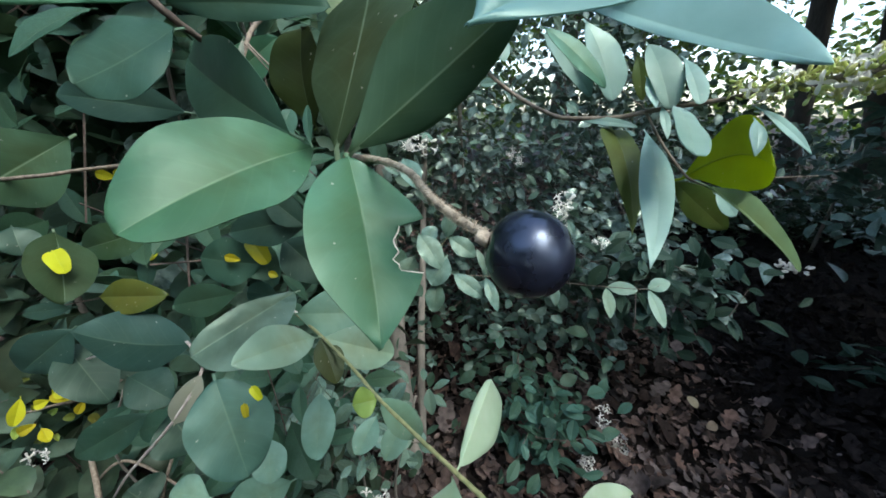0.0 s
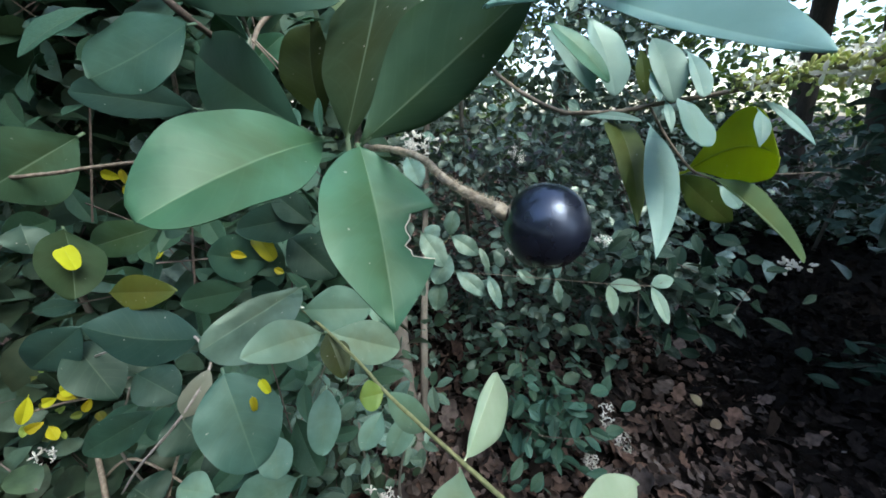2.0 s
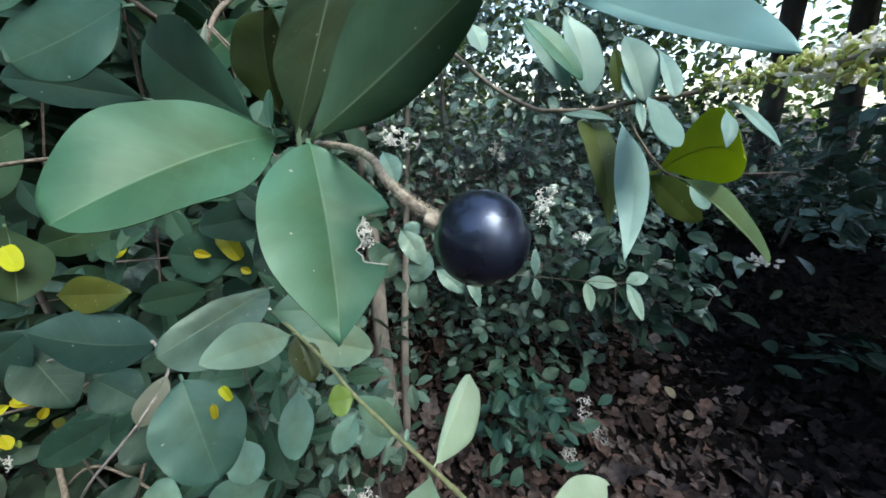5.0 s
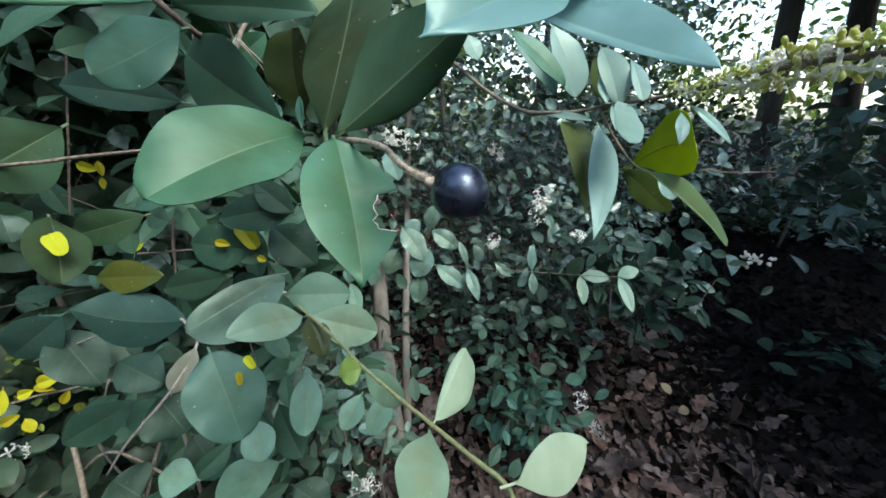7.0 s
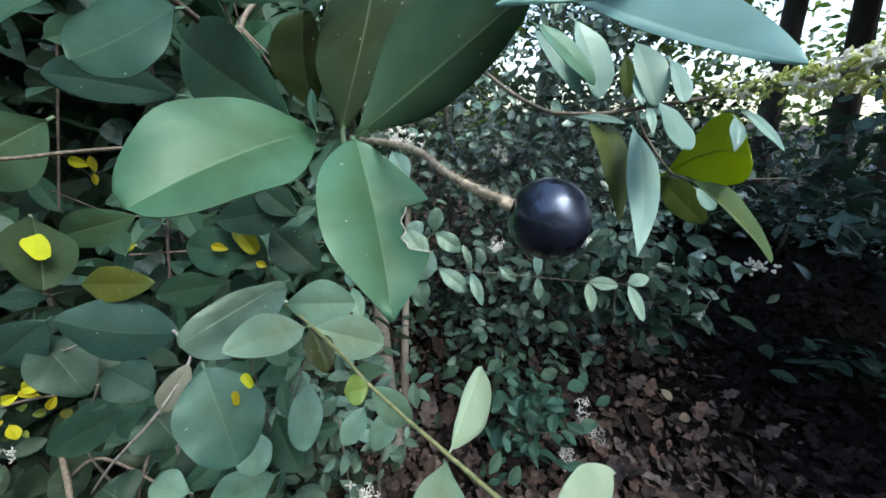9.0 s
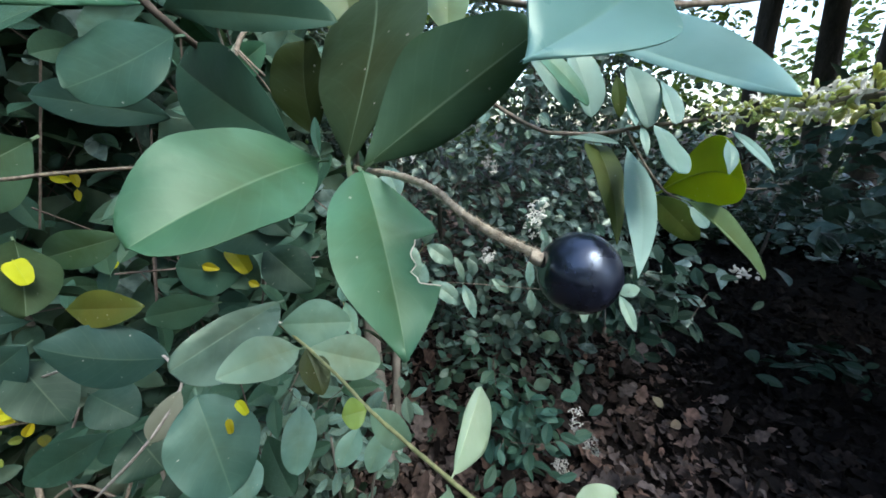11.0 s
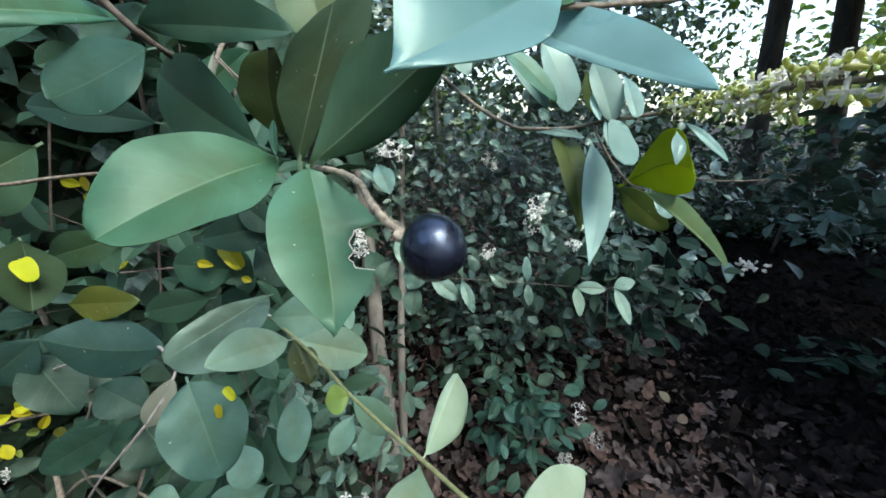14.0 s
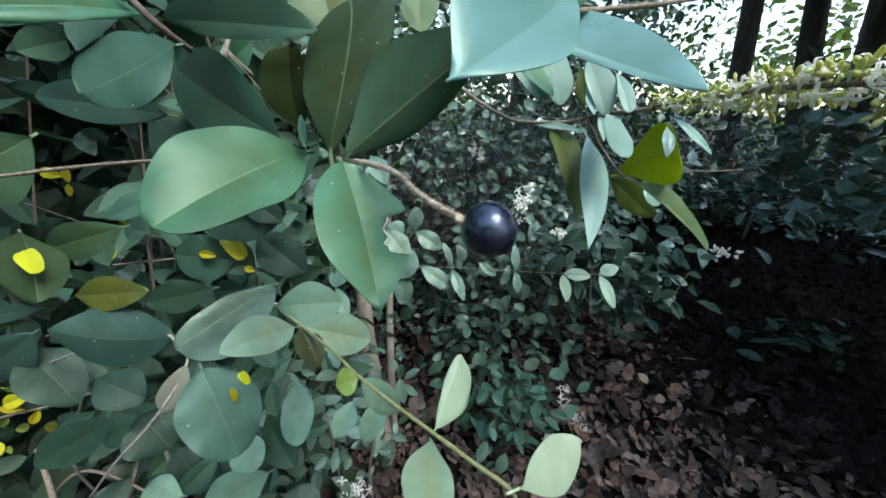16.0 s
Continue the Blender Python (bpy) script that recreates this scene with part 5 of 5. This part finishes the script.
# Sunlit leaves seen through gaps; their sunlight is put into yellow and lime colours.
sunlit_twig = thing("sunlit_twig", "twig of small leaves with sunlight put into their yellow, low in the bush", "twig", "privet twigs")
stem(sunlit_twig, [(-0.4728, 0.2702, 0.5016), (-0.4182, 0.2697, 0.5219), (-0.3650, 0.2729, 0.5381), (-0.3197, 0.2819, 0.5704)], 0.0014, 0.001, BARK, "stem")
leaf(sunlit_twig, (-0.3780, 0.2669, 0.5535), (-0.4039, 0.2624, 0.5447), 0.0140, (0.04, -0.93, 0.36), YELLOW, 0.5, 0.5, 0.06, 0.7)
leaf(sunlit_twig, (-0.4066, 0.2601, 0.5392), (-0.4226, 0.2567, 0.5322), 0.0105, (0.08, -0.96, 0.29), YELLOW, 0.5, 0.5, 0.06, 0.7)
leaf(sunlit_twig, (-0.3861, 0.2612, 0.5396), (-0.4067, 0.2612, 0.5419), 0.0082, (0.08, -0.65, 0.76), YELLOW, 0.5, 0.5, 0.06, 0.7)
leaf(sunlit_twig, (-0.3441, 0.2686, 0.5543), (-0.3553, 0.2638, 0.5431), 0.0094, (0.33, -0.94, 0.08), YELLOW, 0.5, 0.5, 0.06, 0.7)
leaf(sunlit_twig, (-0.4324, 0.2597, 0.4977), (-0.4227, 0.2551, 0.4849), 0.0110, (0.66, -0.40, 0.64), YELLOW, 0.5, 0.5, 0.06, 0.7)
leaf(sunlit_twig, (-0.4595, 0.2561, 0.4914), (-0.4386, 0.2609, 0.5015), 0.0110, (0.09, -0.96, 0.28), YELLOW, 0.5, 0.5, 0.06, 0.7)
leaf(sunlit_twig, (-0.4580, 0.2698, 0.5267), (-0.4647, 0.2585, 0.4981), 0.0134, (0.74, -0.66, 0.09), YELLOW, 0.5, 0.5, 0.06, 0.7)
leaf(sunlit_twig, (-0.3201, 0.2713, 0.5800), (-0.3065, 0.2728, 0.5824), 0.0092, (0.01, -0.88, 0.48), YELLOW, 0.5, 0.5, 0.06, 0.7)
leaf(sunlit_twig, (-0.3869, 0.2735, 0.5283), (-0.3935, 0.2677, 0.5140), 0.0085, (0.59, -0.81, 0.05), YELLOW, 0.5, 0.5, 0.06, 0.7)
leaf(sunlit_twig, (-0.4525, 0.4188, 0.7445), (-0.4263, 0.4176, 0.7386), 0.0127, (0.05, -0.92, 0.40), YELLOW, 0.5, 0.5, 0.06, 0.7)
leaf(sunlit_twig, (-0.4267, 0.4219, 0.7497), (-0.4190, 0.4154, 0.7322), 0.0084, (0.61, -0.61, 0.50), YELLOW, 0.5, 0.5, 0.06, 0.7)
leaf(sunlit_twig, (-0.4203, 0.4146, 0.7302), (-0.4169, 0.4097, 0.7171), 0.0070, (0.67, -0.62, 0.41), YELLOW, 0.5, 0.5, 0.06, 0.7)
leaf(sunlit_twig, (-0.3395, 0.3403, 0.6680), (-0.3212, 0.3447, 0.6772), 0.0137, (0.21, -0.98, 0.04), YELLOW, 0.5, 0.5, 0.06, 0.7)
leaf(sunlit_twig, (-0.3181, 0.3561, 0.7064), (-0.3128, 0.3535, 0.6990), 0.0075, (0.48, -0.66, 0.58), YELLOW, 0.5, 0.5, 0.06, 0.7)
leaf(sunlit_twig, (-0.1412, 0.2103, 0.7315), (-0.1290, 0.2082, 0.7303), 0.0054, (-0.10, -0.87, 0.48), YELLOW, 0.5, 0.5, 0.06, 0.7)
leaf(sunlit_twig, (-0.1156, 0.2144, 0.7197), (-0.1088, 0.2137, 0.7172), 0.0048, (0.11, -0.84, 0.54), YELLOW, 0.5, 0.5, 0.06, 0.7)
# Sun flecks on the leaves, made as small yellow blades.
fleck_blade((-0.1968, 0.1609, 0.7513), (-0.1890, 0.1572, 0.7408), 0.0092, (0.57, -0.54, 0.62), YELLOW)
fleck_blade((-0.0798, 0.1313, 0.7007), (-0.0750, 0.1295, 0.6954), 0.0040, (0.43, -0.66, 0.62), YELLOW)
fleck_blade((-0.0838, 0.1290, 0.6924), (-0.0821, 0.1268, 0.6866), 0.0032, (0.55, -0.72, 0.43), YELLOW)
fleck_blade((-0.1266, 0.2188, 0.7407), (-0.1142, 0.2138, 0.7263), 0.0118, (0.33, -0.76, 0.55), YELLOW)
leaf(sunlit_twig, (-0.4495, 0.2735, 0.5075), (-0.4452, 0.2679, 0.5204), 0.0056, (0.88, -0.25, -0.40), LEAF_LIME2, 0.5, 0.4, 0.06, 0.5)
leaf(sunlit_twig, (-0.4066, 0.2739, 0.5039), (-0.4092, 0.2651, 0.5090), 0.0084, (0.94, -0.09, 0.33), LEAF_LIME2, 0.5, 0.4, 0.06, 0.5)
leaf(sunlit_twig, (-0.4485, 0.2603, 0.4733), (-0.4318, 0.2568, 0.4902), 0.0061, (0.22, -0.89, -0.41), LEAF_LIME3, 0.5, 0.4, 0.06, 0.5)
leaf(sunlit_twig, (-0.4286, 0.2653, 0.4840), (-0.4124, 0.2562, 0.4864), 0.0049, (-0.15, -0.01, 0.99), LEAF_LIME2, 0.5, 0.4, 0.06, 0.5)
leaf(sunlit_twig, (-0.4323, 0.2899, 0.5480), (-0.4136, 0.2788, 0.5450), 0.0077, (0.08, -0.14, 0.99), LEAF_LIME2, 0.5, 0.4, 0.06, 0.5)
leaf(sunlit_twig, (-0.4731, 0.2653, 0.4891), (-0.4617, 0.2536, 0.4852), 0.0080, (0.40, 0.08, 0.91), LEAF_LIME2, 0.5, 0.4, 0.06, 0.5)
leaf(sunlit_twig, (-0.3885, 0.2669, 0.4836), (-0.3677, 0.2625, 0.4977), 0.0074, (-0.27, -0.96, 0.11), LEAF_LIME3, 0.5, 0.4, 0.06, 0.5)
leaf(sunlit_twig, (-0.3883, 0.2757, 0.5065), (-0.3680, 0.2651, 0.5046), 0.0087, (-0.01, -0.20, 0.98), LEAF_LIME3, 0.5, 0.4, 0.06, 0.5)
leaf(sunlit_twig, (-0.4684, 0.2845, 0.5380), (-0.4484, 0.2780, 0.5469), 0.0048, (-0.40, -0.87, 0.28), LEAF_LIME3, 0.5, 0.4, 0.06, 0.5)
leaf(sunlit_twig, (-0.3810, 0.2679, 0.4856), (-0.3664, 0.2641, 0.5019), 0.0059, (0.18, -0.91, -0.37), LEAF_LIME2, 0.5, 0.4, 0.06, 0.5)
leaf(sunlit_twig, (-0.4353, 0.2730, 0.5048), (-0.4150, 0.2686, 0.5187), 0.0067, (-0.14, -0.98, -0.10), LEAF_LIME2, 0.5, 0.4, 0.06, 0.5)
leaf(sunlit_twig, (-0.3667, 0.2929, 0.5486), (-0.3638, 0.2868, 0.5601), 0.0052, (0.88, -0.29, -0.38), LEAF_LIME2, 0.5, 0.4, 0.06, 0.5)
leaf(sunlit_twig, (-0.4606, 0.2882, 0.5468), (-0.4370, 0.2842, 0.5614), 0.0087, (-0.06, -0.98, -0.17), LEAF_LIME2, 0.5, 0.4, 0.06, 0.5)
leaf(sunlit_twig, (-0.4682, 0.2901, 0.5526), (-0.4445, 0.2834, 0.5604), 0.0070, (-0.38, -0.81, 0.46), LEAF_LIME3, 0.5, 0.4, 0.06, 0.5)
leaf(sunlit_twig, (-0.4464, 0.2979, 0.5703), (-0.4213, 0.2911, 0.5777), 0.0081, (-0.35, -0.82, 0.45), YELLOW, 0.5, 0.4, 0.06, 0.5)
leaf(sunlit_twig, (-0.4390, 0.2983, 0.5704), (-0.4137, 0.2906, 0.5754), 0.0084, (-0.33, -0.68, 0.66), LEAF_LIME3, 0.5, 0.4, 0.06, 0.5)
ob = part("flower", FLORET, PETAL, young_stem, "fallen white flower")
ob.matrix_local = Matrix.LocRotScale(Vector((-0.0843, 0.1840, 0.7099)), Euler((0.9, 0.3, 0)), Vector((0.0045, 0.0045, 0.0045)))
hairs(berry_twig, [(-0.0131, 0.0963, 0.8107), (-0.0011, 0.0832, 0.8116), (0.0075, 0.0705, 0.8113), (0.0127, 0.0584, 0.8098), (0.0173, 0.0487, 0.8093), (0.0211, 0.0414, 0.8094)], 0.0007, 1700, 0.00042, 8)
# -- end of near twigs --
